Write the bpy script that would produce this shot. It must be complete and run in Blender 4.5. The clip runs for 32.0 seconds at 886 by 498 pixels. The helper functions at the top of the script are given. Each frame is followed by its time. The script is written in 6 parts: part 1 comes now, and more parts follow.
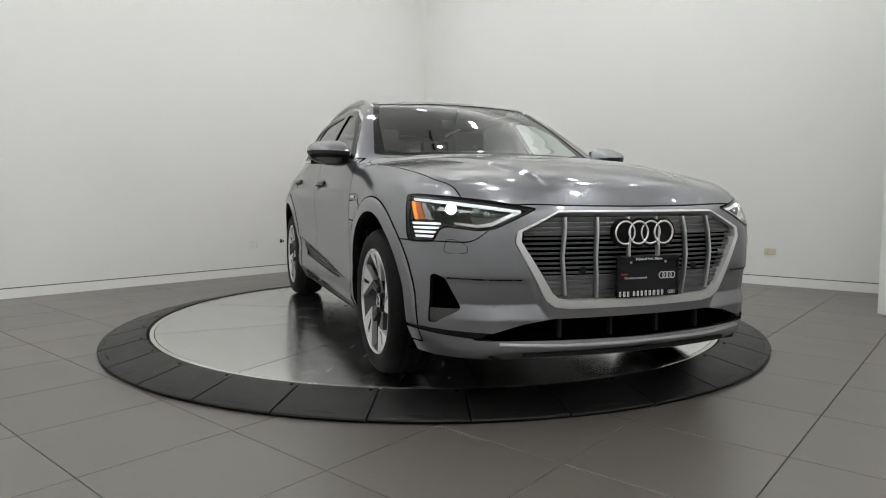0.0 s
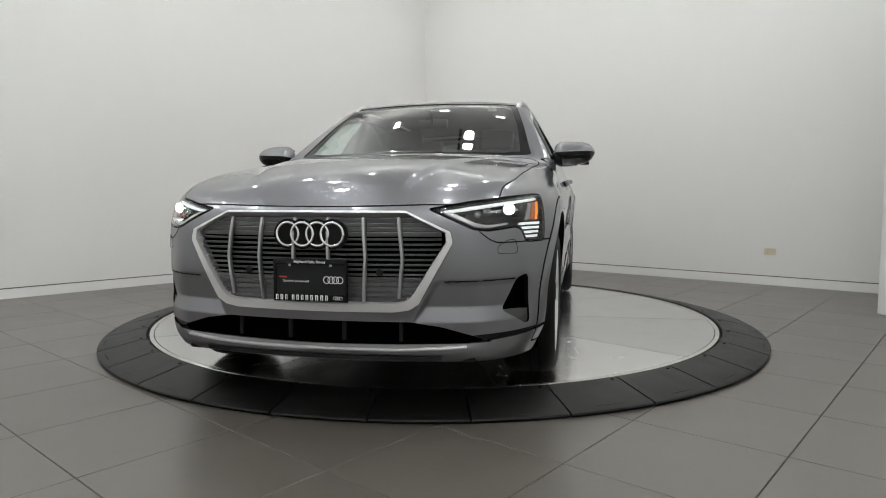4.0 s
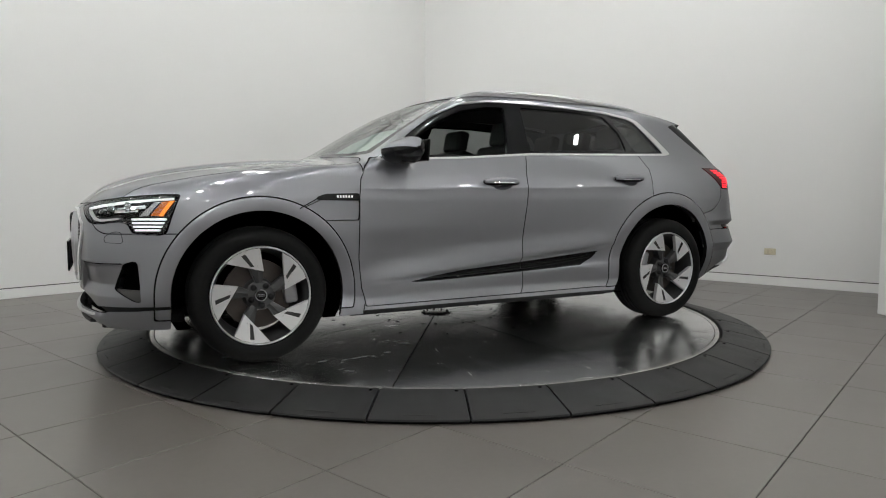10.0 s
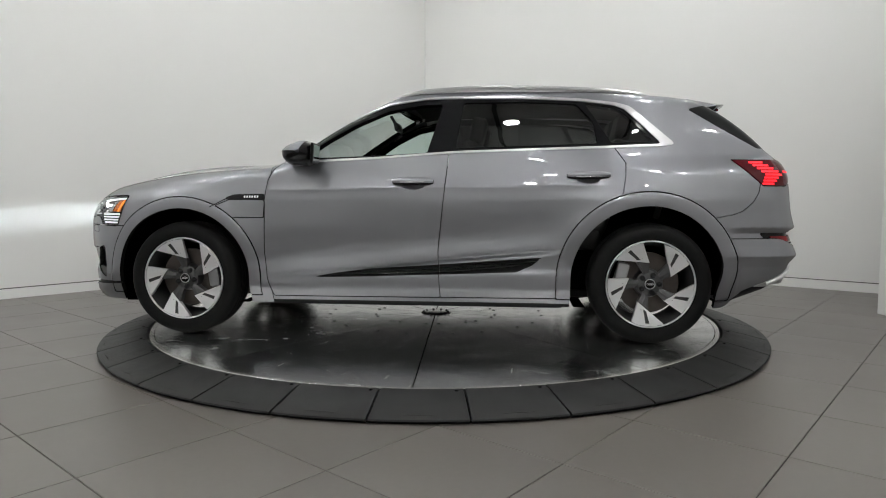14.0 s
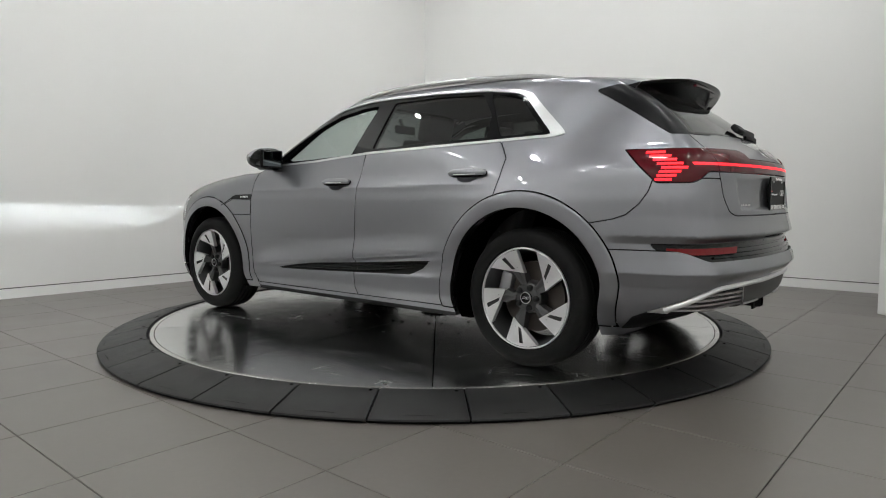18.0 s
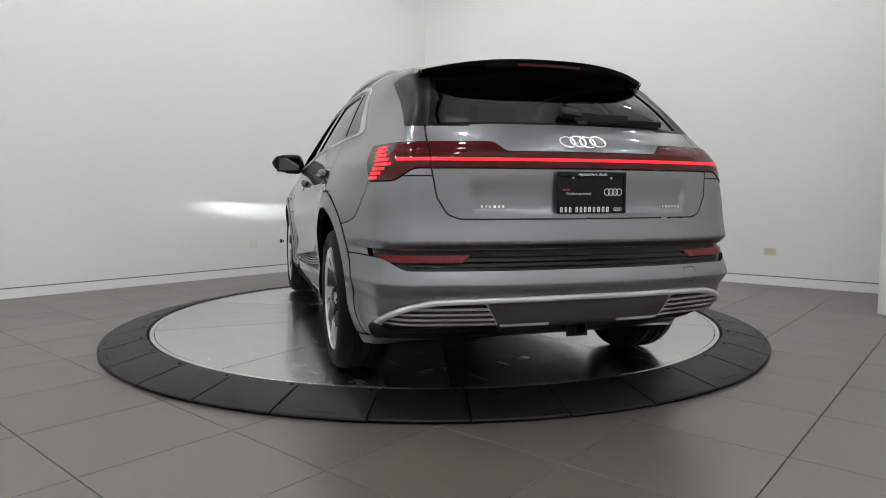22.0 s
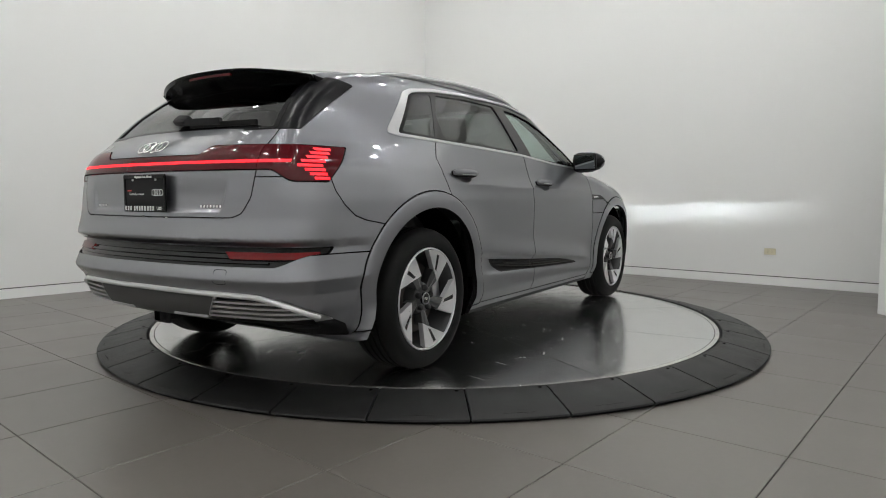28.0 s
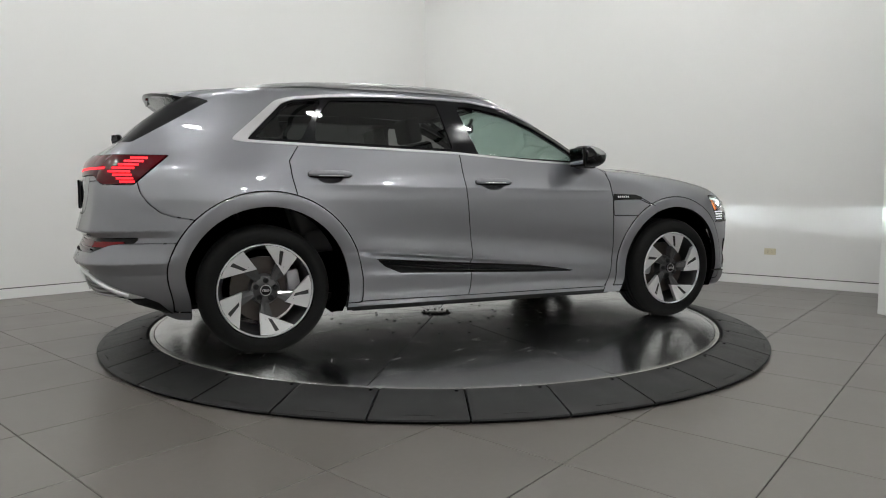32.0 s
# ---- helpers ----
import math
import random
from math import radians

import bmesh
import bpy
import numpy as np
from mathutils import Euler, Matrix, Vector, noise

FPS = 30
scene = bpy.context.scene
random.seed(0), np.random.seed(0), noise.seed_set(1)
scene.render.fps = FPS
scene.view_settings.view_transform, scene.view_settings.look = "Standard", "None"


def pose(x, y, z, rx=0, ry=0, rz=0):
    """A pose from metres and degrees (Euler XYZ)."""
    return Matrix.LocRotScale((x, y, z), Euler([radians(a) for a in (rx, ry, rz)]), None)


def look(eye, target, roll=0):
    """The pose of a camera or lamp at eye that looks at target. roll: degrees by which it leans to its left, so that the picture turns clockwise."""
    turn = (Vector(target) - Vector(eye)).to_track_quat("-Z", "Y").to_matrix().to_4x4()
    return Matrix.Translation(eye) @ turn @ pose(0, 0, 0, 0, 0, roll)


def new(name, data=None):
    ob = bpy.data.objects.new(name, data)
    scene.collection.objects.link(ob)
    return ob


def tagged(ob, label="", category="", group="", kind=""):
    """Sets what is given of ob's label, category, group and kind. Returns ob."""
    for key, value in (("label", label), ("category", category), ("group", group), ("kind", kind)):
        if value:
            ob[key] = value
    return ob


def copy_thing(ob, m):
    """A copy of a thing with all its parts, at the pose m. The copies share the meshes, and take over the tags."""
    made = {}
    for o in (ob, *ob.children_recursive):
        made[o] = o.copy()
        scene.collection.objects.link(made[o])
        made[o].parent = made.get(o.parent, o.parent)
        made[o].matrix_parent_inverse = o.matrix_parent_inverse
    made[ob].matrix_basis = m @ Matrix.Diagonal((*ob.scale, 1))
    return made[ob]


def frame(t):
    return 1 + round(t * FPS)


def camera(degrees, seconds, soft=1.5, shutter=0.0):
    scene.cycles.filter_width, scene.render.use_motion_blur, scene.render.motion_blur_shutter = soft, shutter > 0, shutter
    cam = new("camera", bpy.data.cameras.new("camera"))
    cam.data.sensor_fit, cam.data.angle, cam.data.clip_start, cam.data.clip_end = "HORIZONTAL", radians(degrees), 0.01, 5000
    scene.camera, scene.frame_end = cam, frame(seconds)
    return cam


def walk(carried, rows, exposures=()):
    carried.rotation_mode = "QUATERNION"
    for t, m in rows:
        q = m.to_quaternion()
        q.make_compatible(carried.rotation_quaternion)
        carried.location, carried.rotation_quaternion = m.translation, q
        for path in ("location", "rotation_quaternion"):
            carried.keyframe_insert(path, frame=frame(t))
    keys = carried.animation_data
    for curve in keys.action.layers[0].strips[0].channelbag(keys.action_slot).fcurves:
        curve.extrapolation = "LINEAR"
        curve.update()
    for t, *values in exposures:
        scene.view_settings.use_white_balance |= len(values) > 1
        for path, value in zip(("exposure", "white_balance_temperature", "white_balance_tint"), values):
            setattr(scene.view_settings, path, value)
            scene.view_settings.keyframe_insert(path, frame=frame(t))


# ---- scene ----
# A grey electric SUV turns on a showroom turntable; the camera stands still.
# World: turntable axis at x = y = 0, floor at z = 0. Car space: x forward, y left, z up from the turntable's top.
from mathutils.bvhtree import BVHTree

cam = camera(68.57, 32.0, soft=1.05)
EYE = (0.0, -4.974, 0.952)
AIM = look(EYE, (EYE[0] + 0.01112, EYE[1] + 0.99680, EYE[2] - 0.07921), 0.0)
walk(cam, [(0.0, AIM), (32.0, AIM)], exposures=[(0.0, 0.0), (32.0, 0.0)])

DISC_Z = 0.066          # height of the turntable's top
SPIN, START = -8.345, -69.79   # degrees per second, car heading at 0 s
CAR_OFF = (0.056, 0.046)       # the car's middle against the axis


# ---- light ----
world = bpy.data.worlds.new("world")
scene.world = world
world.use_nodes = True
world.node_tree.nodes["Background"].inputs[0].default_value = (0.9, 0.95, 1.0, 1)
world.node_tree.nodes["Background"].inputs[1].default_value = 0.02

CEIL_Z = 4.6
DOWN_GLOW, WALL_GLOW, BACK_GLOW, COVE_WATTS = 140, 90, 170, 56


def area_lamp(name, m, size, watts, spread=180, shape="DISK", size_y=None, colour=(0.985, 1.0, 0.975)):
    lamp = bpy.data.lights.new(name, "AREA")
    lamp.shape, lamp.size, lamp.energy, lamp.color = shape, size, watts, colour
    if size_y:
        lamp.size_y = size_y
    lamp.spread = radians(spread)
    ob = new(name, lamp)
    ob.matrix_world = m
    return ob


# ---- materials ----
def material(name, colour, rough=0.5, metal=0.0, coat=0.0, vary=0.0, vary_scale=8.0, bump=0.0, bump_scale=60.0, spec=0.5, coat_rough=0.03, rough_vary=0.0, stretch=None, scatter=0.0):
    """A principled surface with two scales of variation in colour, roughness and relief."""
    mat = bpy.data.materials.new(name)
    mat.use_nodes = True
    n, l = mat.node_tree.nodes, mat.node_tree.links
    b = n["Principled BSDF"]
    b.inputs["Base Color"].default_value = (*colour, 1)
    b.inputs["Roughness"].default_value = rough
    b.inputs["Metallic"].default_value = metal
    b.inputs["Coat Weight"].default_value = coat
    b.inputs["Coat Roughness"].default_value = coat_rough
    b.inputs["Coat IOR"].default_value = 1.6
    b.inputs["Specular IOR Level"].default_value = spec
    if vary or bump or rough_vary:
        co = n.new("ShaderNodeTexCoord")
        src = co.outputs["Object"]
        if scatter:
            info, shift = n.new("ShaderNodeObjectInfo"), n.new("ShaderNodeVectorMath")
            shift.operation = "MULTIPLY_ADD"
            shift.inputs[1].default_value, shift.inputs[2].default_value = (1, 1, 1), (0, 0, 0)
            far = n.new("ShaderNodeMath")
            far.operation = "MULTIPLY"
            far.inputs[1].default_value = 60.0
            l.new(info.outputs["Random"], far.inputs[0])
            l.new(src, shift.inputs[0]), l.new(far.outputs[0], shift.inputs[2])
            src = shift.outputs[0]
            tone = info.outputs["Random"]
        if stretch:
            mp = n.new("ShaderNodeMapping")
            mp.inputs["Scale"].default_value = stretch
            l.new(src, mp.inputs["Vector"])
            src = mp.outputs["Vector"]
        big = n.new("ShaderNodeTexNoise")
        big.inputs["Scale"].default_value, big.inputs["Detail"].default_value = vary_scale, 6
        fine = n.new("ShaderNodeTexNoise")
        fine.inputs["Scale"].default_value, fine.inputs["Detail"].default_value = bump_scale, 4
        l.new(src, big.inputs["Vector"]), l.new(src, fine.inputs["Vector"])
        both = n.new("ShaderNodeMix")
        both.data_type = "FLOAT"
        both.inputs[0].default_value = 0.4
        l.new(big.outputs["Fac"], both.inputs[2]), l.new(fine.outputs["Fac"], both.inputs[3])
        if vary:
            ramp = n.new("ShaderNodeMapRange")
            ramp.inputs["From Min"].default_value, ramp.inputs["From Max"].default_value = 0.1, 0.9
            ramp.inputs["To Min"].default_value, ramp.inputs["To Max"].default_value = 1 - vary, 1 + vary
            l.new(both.outputs[0], ramp.inputs["Value"])
            mul = n.new("ShaderNodeVectorMath")
            mul.operation = "SCALE"
            mul.inputs[0].default_value = colour
            if scatter:
                lift, mix = n.new("ShaderNodeMapRange"), n.new("ShaderNodeMath")
                lift.inputs["To Min"].default_value, lift.inputs["To Max"].default_value = 1 - scatter, 1 + scatter
                mix.operation = "MULTIPLY"
                l.new(tone, lift.inputs["Value"]), l.new(lift.outputs[0], mix.inputs[0]), l.new(ramp.outputs[0], mix.inputs[1])
                l.new(mix.outputs[0], mul.inputs["Scale"])
            else:
                l.new(ramp.outputs[0], mul.inputs["Scale"])
            l.new(mul.outputs[0], b.inputs["Base Color"])
        if rough_vary:
            rr = n.new("ShaderNodeMapRange")
            rr.inputs["From Min"].default_value, rr.inputs["From Max"].default_value = 0.1, 0.9
            rr.inputs["To Min"].default_value, rr.inputs["To Max"].default_value = max(0.02, rough - rough_vary), rough + rough_vary
            l.new(big.outputs["Fac"], rr.inputs["Value"]), l.new(rr.outputs[0], b.inputs["Roughness"])
        if bump:
            bp = n.new("ShaderNodeBump")
            bp.inputs["Strength"].default_value, bp.inputs["Distance"].default_value = bump, 0.002
            l.new(fine.outputs["Fac"], bp.inputs["Height"])
            l.new(bp.outputs[0], b.inputs["Normal"])
    return mat


def glowing(name, colour, strength):
    mat = bpy.data.materials.new(name)
    mat.use_nodes = True
    b = mat.node_tree.nodes["Principled BSDF"]
    b.inputs["Base Color"].default_value = (*colour, 1)
    b.inputs["Emission Color"].default_value = (*colour, 1)
    b.inputs["Emission Strength"].default_value = strength
    return mat


def thin_glass(name, tint, gloss_ior=1.5):
    """A thin pane: tinted see-through with Fresnel gloss."""
    mat = bpy.data.materials.new(name)
    mat.use_nodes = True
    n, l = mat.node_tree.nodes, mat.node_tree.links
    n.remove(n["Principled BSDF"])
    clear, gloss, mix, facing, power, scale = (n.new("ShaderNode" + k) for k in ("BsdfTransparent", "BsdfGlossy", "MixShader", "LayerWeight", "Math", "Math"))
    clear.inputs[0].default_value = (*tint, 1)
    gloss.inputs["Roughness"].default_value = 0.01
    f0 = ((gloss_ior - 1) / (gloss_ior + 1)) ** 2
    facing.inputs[0].default_value = 0.5
    power.operation, scale.operation = "POWER", "MULTIPLY_ADD"
    power.inputs[1].default_value, scale.inputs[1].default_value, scale.inputs[2].default_value = 5.0, 1 - f0, f0
    l.new(facing.outputs["Facing"], power.inputs[0]), l.new(power.outputs[0], scale.inputs[0])
    l.new(scale.outputs[0], mix.inputs[0]), l.new(clear.outputs[0], mix.inputs[1]), l.new(gloss.outputs[0], mix.inputs[2])
    l.new(mix.outputs[0], n["Material Output"].inputs["Surface"])
    return mat


WALL = material("white_wall_paint", (0.80, 0.80, 0.79), 0.6, vary=0.012, vary_scale=1.2, bump=0.05, bump_scale=180)
CEIL = material("ceiling_paint", (0.70, 0.70, 0.70), 0.8, vary=0.02, vary_scale=2)
BASE = material("baseboard_paint", (0.82, 0.82, 0.81), 0.4, vary=0.01)
REVEAL = material("reveal_shadow_gap", (0.10, 0.10, 0.10), 0.7)
TILE = material("grey_porcelain_tile", (0.106, 0.095, 0.085), 0.32, vary=0.16, vary_scale=2.6, bump_scale=40, rough_vary=0.05, scatter=0.06, spec=0.95)
GROUT = material("dark_grout", (0.014, 0.010, 0.008), 0.95, vary=0.2, spec=0.1)
PAINT = material("grey_metallic_paint", (0.217, 0.219, 0.240), 0.33, metal=0.80, coat=1.0, vary=0.03, vary_scale=300, bump_scale=900, coat_rough=0.015)
PAINT.node_tree.nodes["Principled BSDF"].inputs["Specular Tint"].default_value = (0.30, 0.30, 0.31, 1)
BLACK = material("gloss_black", (0.006, 0.006, 0.007), 0.10, spec=0.24)
SATIN_BLACK = material("satin_black_plastic", (0.005, 0.005, 0.005), 0.45, vary=0.1, spec=0.12)
FIN_BLACK = material("semi_gloss_black", (0.006, 0.006, 0.007), 0.28, vary=0.05, spec=0.13)
# black for panel edges, stands in for the shade inside the shut lines
GAP_SHADE = material("black_gap_shade", (0.004, 0.004, 0.004), 0.8, spec=0.1)
TRAP = material("lamp_light_trap", (0.0, 0.0, 0.0), 1.0, spec=0.0)
BEAM = glowing("headlamp_beam_source", (0.88, 0.97, 1.0), 150000.0)
MATT = material("matt_black_plastic", (0.012, 0.012, 0.013), 0.55, vary=0.15, bump=0.15, bump_scale=250, spec=0.18)
# near-zero black, its colour stands in for unlit depth in openings and holes
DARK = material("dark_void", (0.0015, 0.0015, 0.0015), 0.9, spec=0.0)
RUBBER = material("tyre_rubber", (0.0065, 0.0065, 0.0065), 0.62, vary=0.2, vary_scale=30, bump=0.1, spec=0.14)
SILVER = material("satin_silver", (0.52, 0.52, 0.53), 0.28, metal=0.85, vary=0.02)
LIP_SILVER = material("dark_satin_silver", (0.42, 0.42, 0.43), 0.34, metal=0.8, vary=0.03)
SATIN = material("bright_satin_silver", (0.74, 0.74, 0.75), 0.32, metal=0.55, vary=0.02)
LAMP_SILVER = material("lamp_reflector_silver", (0.45, 0.46, 0.47), 0.22, metal=0.9, vary=0.15, vary_scale=60)
MIRROR = material("dark_mirror_glass", (0.26, 0.28, 0.29), 0.02, metal=1.0)
CHROME = material("bright_trim", (0.80, 0.80, 0.81), 0.16, metal=1.0)
ALLOY = material("machined_alloy", (0.72, 0.72, 0.73), 0.30, metal=0.75, vary=0.03, vary_scale=40)
ALLOY_DARK = material("anthracite_wheel_paint", (0.048, 0.048, 0.050), 0.35, metal=0.4, coat=0.4)
STEEL = material("brake_steel", (0.075, 0.064, 0.058), 0.45, metal=0.6, vary=0.2, vary_scale=40)
GRILLE = material("grey_grille_plastic", (0.085, 0.085, 0.089), 0.4, metal=0.3, vary=0.05)
PLATE = material("turntable_metal", (0.72, 0.72, 0.71), 0.17, metal=1.0, vary=0.07, vary_scale=1.2, bump=0.02, bump_scale=160, rough_vary=0.03, scatter=0.14)


def scratched(mat, amount):
    """Adds long fine scratches and scuffs to a surface's roughness and colour."""
    n, l = mat.node_tree.nodes, mat.node_tree.links
    b = n["Principled BSDF"]
    co, info = n.new("ShaderNodeTexCoord"), n.new("ShaderNodeObjectInfo")
    turn = n.new("ShaderNodeVectorRotate")
    turn.rotation_type = "Z_AXIS"
    spin = n.new("ShaderNodeMath")
    spin.operation, spin.inputs[1].default_value = "MULTIPLY", 6.28
    l.new(info.outputs["Random"], spin.inputs[0]), l.new(spin.outputs[0], turn.inputs["Angle"]), l.new(co.outputs["Object"], turn.inputs["Vector"])
    total = None
    for sx, sy, lo, hi in ((4.0, 6.5, 0.48, 0.76), (3.0, 75.0, 0.63, 0.75), (60.0, 2.2, 0.66, 0.78)):
        mp, tx, rg = n.new("ShaderNodeMapping"), n.new("ShaderNodeTexNoise"), n.new("ShaderNodeMapRange")
        mp.inputs["Scale"].default_value = (sx, sy, 1)
        tx.inputs["Scale"].default_value, tx.inputs["Detail"].default_value = 1.0, 5
        rg.inputs["From Min"].default_value, rg.inputs["From Max"].default_value = lo, hi
        l.new(turn.outputs[0], mp.inputs["Vector"]), l.new(mp.outputs[0], tx.inputs["Vector"]), l.new(tx.outputs["Fac"], rg.inputs["Value"])
        if total is None:
            total = rg.outputs[0]
        else:
            add = n.new("ShaderNodeMath")
            add.operation = "ADD"
            l.new(total, add.inputs[0]), l.new(rg.outputs[0], add.inputs[1])
            total = add.outputs[0]
    old = b.inputs["Roughness"].links[0].from_socket
    mix = n.new("ShaderNodeMath")
    mix.operation, mix.inputs[1].default_value = "MULTIPLY_ADD", amount
    l.new(total, mix.inputs[0]), l.new(old, mix.inputs[2])
    plate = n.new("ShaderNodeMath")
    plate.operation, plate.inputs[1].default_value = "MULTIPLY_ADD", 0.03
    l.new(info.outputs["Random"], plate.inputs[0]), l.new(mix.outputs[0], plate.inputs[2])
    l.new(plate.outputs[0], b.inputs["Roughness"])


scratched(PLATE, 0.11)
TRIM_METAL = material("disc_edge_metal", (0.75, 0.74, 0.70), 0.25, metal=0.9)
RAMP = material("black_ramp_plastic", (0.0075, 0.0075, 0.0075), 0.47, spec=0.30, vary=0.15, vary_scale=10, bump=0.3, bump_scale=350, rough_vary=0.06)
WINDSCREEN = thin_glass("windscreen_glass", (0.72, 0.82, 0.78), 2.9)
REAR_GLASS = thin_glass("rear_tinted_glass", (0.20, 0.21, 0.205), 2.3)
TINTED = thin_glass("tinted_glass", (0.20, 0.21, 0.205), 1.75)
SIDE_GLASS = thin_glass("front_side_glass", (0.62, 0.76, 0.71), 1.75)
LENS = thin_glass("lamp_cover", (0.95, 0.95, 0.95))
RED_LENS = material("red_lamp_lens", (0.070, 0.003, 0.006), 0.08, spec=0.3)
RED_REFLECTOR = material("red_reflector", (0.15, 0.006, 0.008), 0.12, spec=0.3, vary=0.15, vary_scale=90)
RED_GLOW = glowing("red_light", (1.0, 0.012, 0.025), 1.5)
AMBER = glowing("amber_marker", (1.0, 0.27, 0.015), 0.6)
AMBER_DARK = material("amber_reflector", (0.55, 0.13, 0.012), 0.15, coat=0.5)
WHITE_GLOW = glowing("white_lamp", (0.95, 1.0, 1.0), 25.0)
WHITE_STRIP = glowing("white_light_strip", (0.95, 1.0, 1.0), 0.6)
GREY_PLASTIC = material("grey_valance_plastic", (0.045, 0.044, 0.044), 0.45, vary=0.06, bump=0.1)
CALIPER = material("cast_caliper", (0.35, 0.35, 0.36), 0.4, metal=0.6, vary=0.1)
LEATHER = material("dark_leather", (0.018, 0.018, 0.019), 0.45, vary=0.1, bump=0.2, bump_scale=200)
CARPET = material("dark_carpet", (0.02, 0.02, 0.021), 0.95, vary=0.2)
LINER = material("dark_headliner", (0.05, 0.05, 0.05), 0.9)
OUTLET = material("white_outlet", (0.78, 0.78, 0.76), 0.35)
IVORY = material("ivory_outlet", (0.62, 0.57, 0.42), 0.35)
WHITE_INK = material("white_print", (0.80, 0.80, 0.80), 0.5)
RED_INK = material("red_print", (0.55, 0.05, 0.04), 0.5)


# ---- mesh helpers ----
def mesh_of(name, verts, faces, mat, normals=None, smooth=True):
    me = bpy.data.meshes.new(name)
    me.from_pydata([tuple(v) for v in verts], [], [tuple(int(i) for i in f) for f in faces])
    me.materials.append(mat)
    me.update()
    if smooth:
        me.polygons.foreach_set("use_smooth", [True] * len(me.polygons))
    if normals is not None:
        free = me.attributes.new("custom_normal", "FLOAT_VECTOR", "POINT")
        free.data.foreach_set("vector", np.asarray(normals, np.float32).ravel())
        me.update()
    return me


def part(name, bm, mat, parent=None, label="", smooth=None):
    """Links a bmesh as one mesh object under a thing or a part."""
    me = bpy.data.meshes.new(name)
    bm.normal_update()
    bm.to_mesh(me)
    bm.free()
    me.materials.append(mat)
    if smooth:
        me.polygons.foreach_set("use_smooth", [True] * len(me.polygons))
        me.set_sharp_from_angle(angle=radians(smooth))
    ob = new(name, me)
    ob.parent = parent
    return tagged(ob, label=label)


def thing(name, label, category, group="", m=None):
    ob = new(name)
    ob.empty_display_size = 0.1
    if m is not None:
        ob.matrix_world = m
    return tagged(ob, label, category, group)


def box(bm, size, m=Matrix(), bevel=0.0):
    r = bmesh.ops.create_cube(bm, size=1.0, matrix=m @ Matrix.Diagonal((*size, 1)))
    if bevel:
        edges = list({e for v in r["verts"] for e in v.link_edges})
        bmesh.ops.bevel(bm, geom=edges, offset=bevel, segments=2, affect="EDGES", profile=0.5)
    return bm


def tube(bm, radius, depth, m=Matrix(), sides=32, radius2=None):
    bmesh.ops.create_cone(bm, cap_ends=True, segments=sides, radius1=radius, radius2=radius if radius2 is None else radius2, depth=depth, matrix=m)
    return bm


def lathe(bm, profile, sides=48, m=Matrix(), closed=False):
    """Turns (radius, height) points about the z axis."""
    rings = []
    for r, h in profile:
        rings.append([bm.verts.new(m @ Vector((r * math.cos(2 * math.pi * i / sides), r * math.sin(2 * math.pi * i / sides), h))) for i in range(sides)])
    pairs = list(zip(rings, rings[1:])) + ([(rings[-1], rings[0])] if closed else [])
    for a, b in pairs:
        for i in range(sides):
            j = (i + 1) % sides
            bm.faces.new((a[i], a[j], b[j], b[i]))
    return bm


def sweep(bm, path, section, ups=None, closed=False, caps=True):
    """Carries a flat section (side, up) along a path of points."""
    path = [Vector(q) for q in path]
    n = len(path)
    rings = []
    for i, q in enumerate(path):
        a = path[(i - 1) % n] if (closed or i) else path[0]
        b = path[(i + 1) % n] if (closed or i < n - 1) else path[-1]
        t = (b - a).normalized()
        up = Vector(ups[i]) if ups is not None else Vector((0, 0, 1))
        side = t.cross(up).normalized()
        up2 = side.cross(t)
        rings.append([bm.verts.new(q + side * s + up2 * u) for s, u in section])
    k = len(section)
    for i in range(n if closed else n - 1):
        a, b = rings[i], rings[(i + 1) % n]
        for j in range(k):
            bm.faces.new((a[j], a[(j + 1) % k], b[(j + 1) % k], b[j]))
    if caps and not closed:
        bm.faces.new(rings[0][::-1]), bm.faces.new(rings[-1])
    return bm


def prism(bm, outline, depth, m=Matrix()):
    """A flat outline (x, y) given a thickness along z, from 0 to depth."""
    low = [bm.verts.new(m @ Vector((x, y, 0))) for x, y in outline]
    top = [bm.verts.new(m @ Vector((x, y, depth))) for x, y in outline]
    n = len(outline)
    bm.faces.new(low[::-1]), bm.faces.new(top)
    for i in range(n):
        bm.faces.new((low[i], low[(i + 1) % n], top[(i + 1) % n], top[i]))
    return bm


def ring_section(r, k=8):
    return [(r * math.cos(2 * math.pi * i / k), r * math.sin(2 * math.pi * i / k)) for i in range(k)]


# ---- the room ----
CORNER = Vector((-0.161, 5.196, 0))
LEFT_DIR = Vector((-0.6899, -0.7239, 0))
RIGHT_DIR = Vector((0.7666, -0.6421, 0))
LEFT_END, RIGHT_END = CORNER + LEFT_DIR * 9.5, CORNER + RIGHT_DIR * 9.5
BACK = Vector((0.4, -8.8, 0))


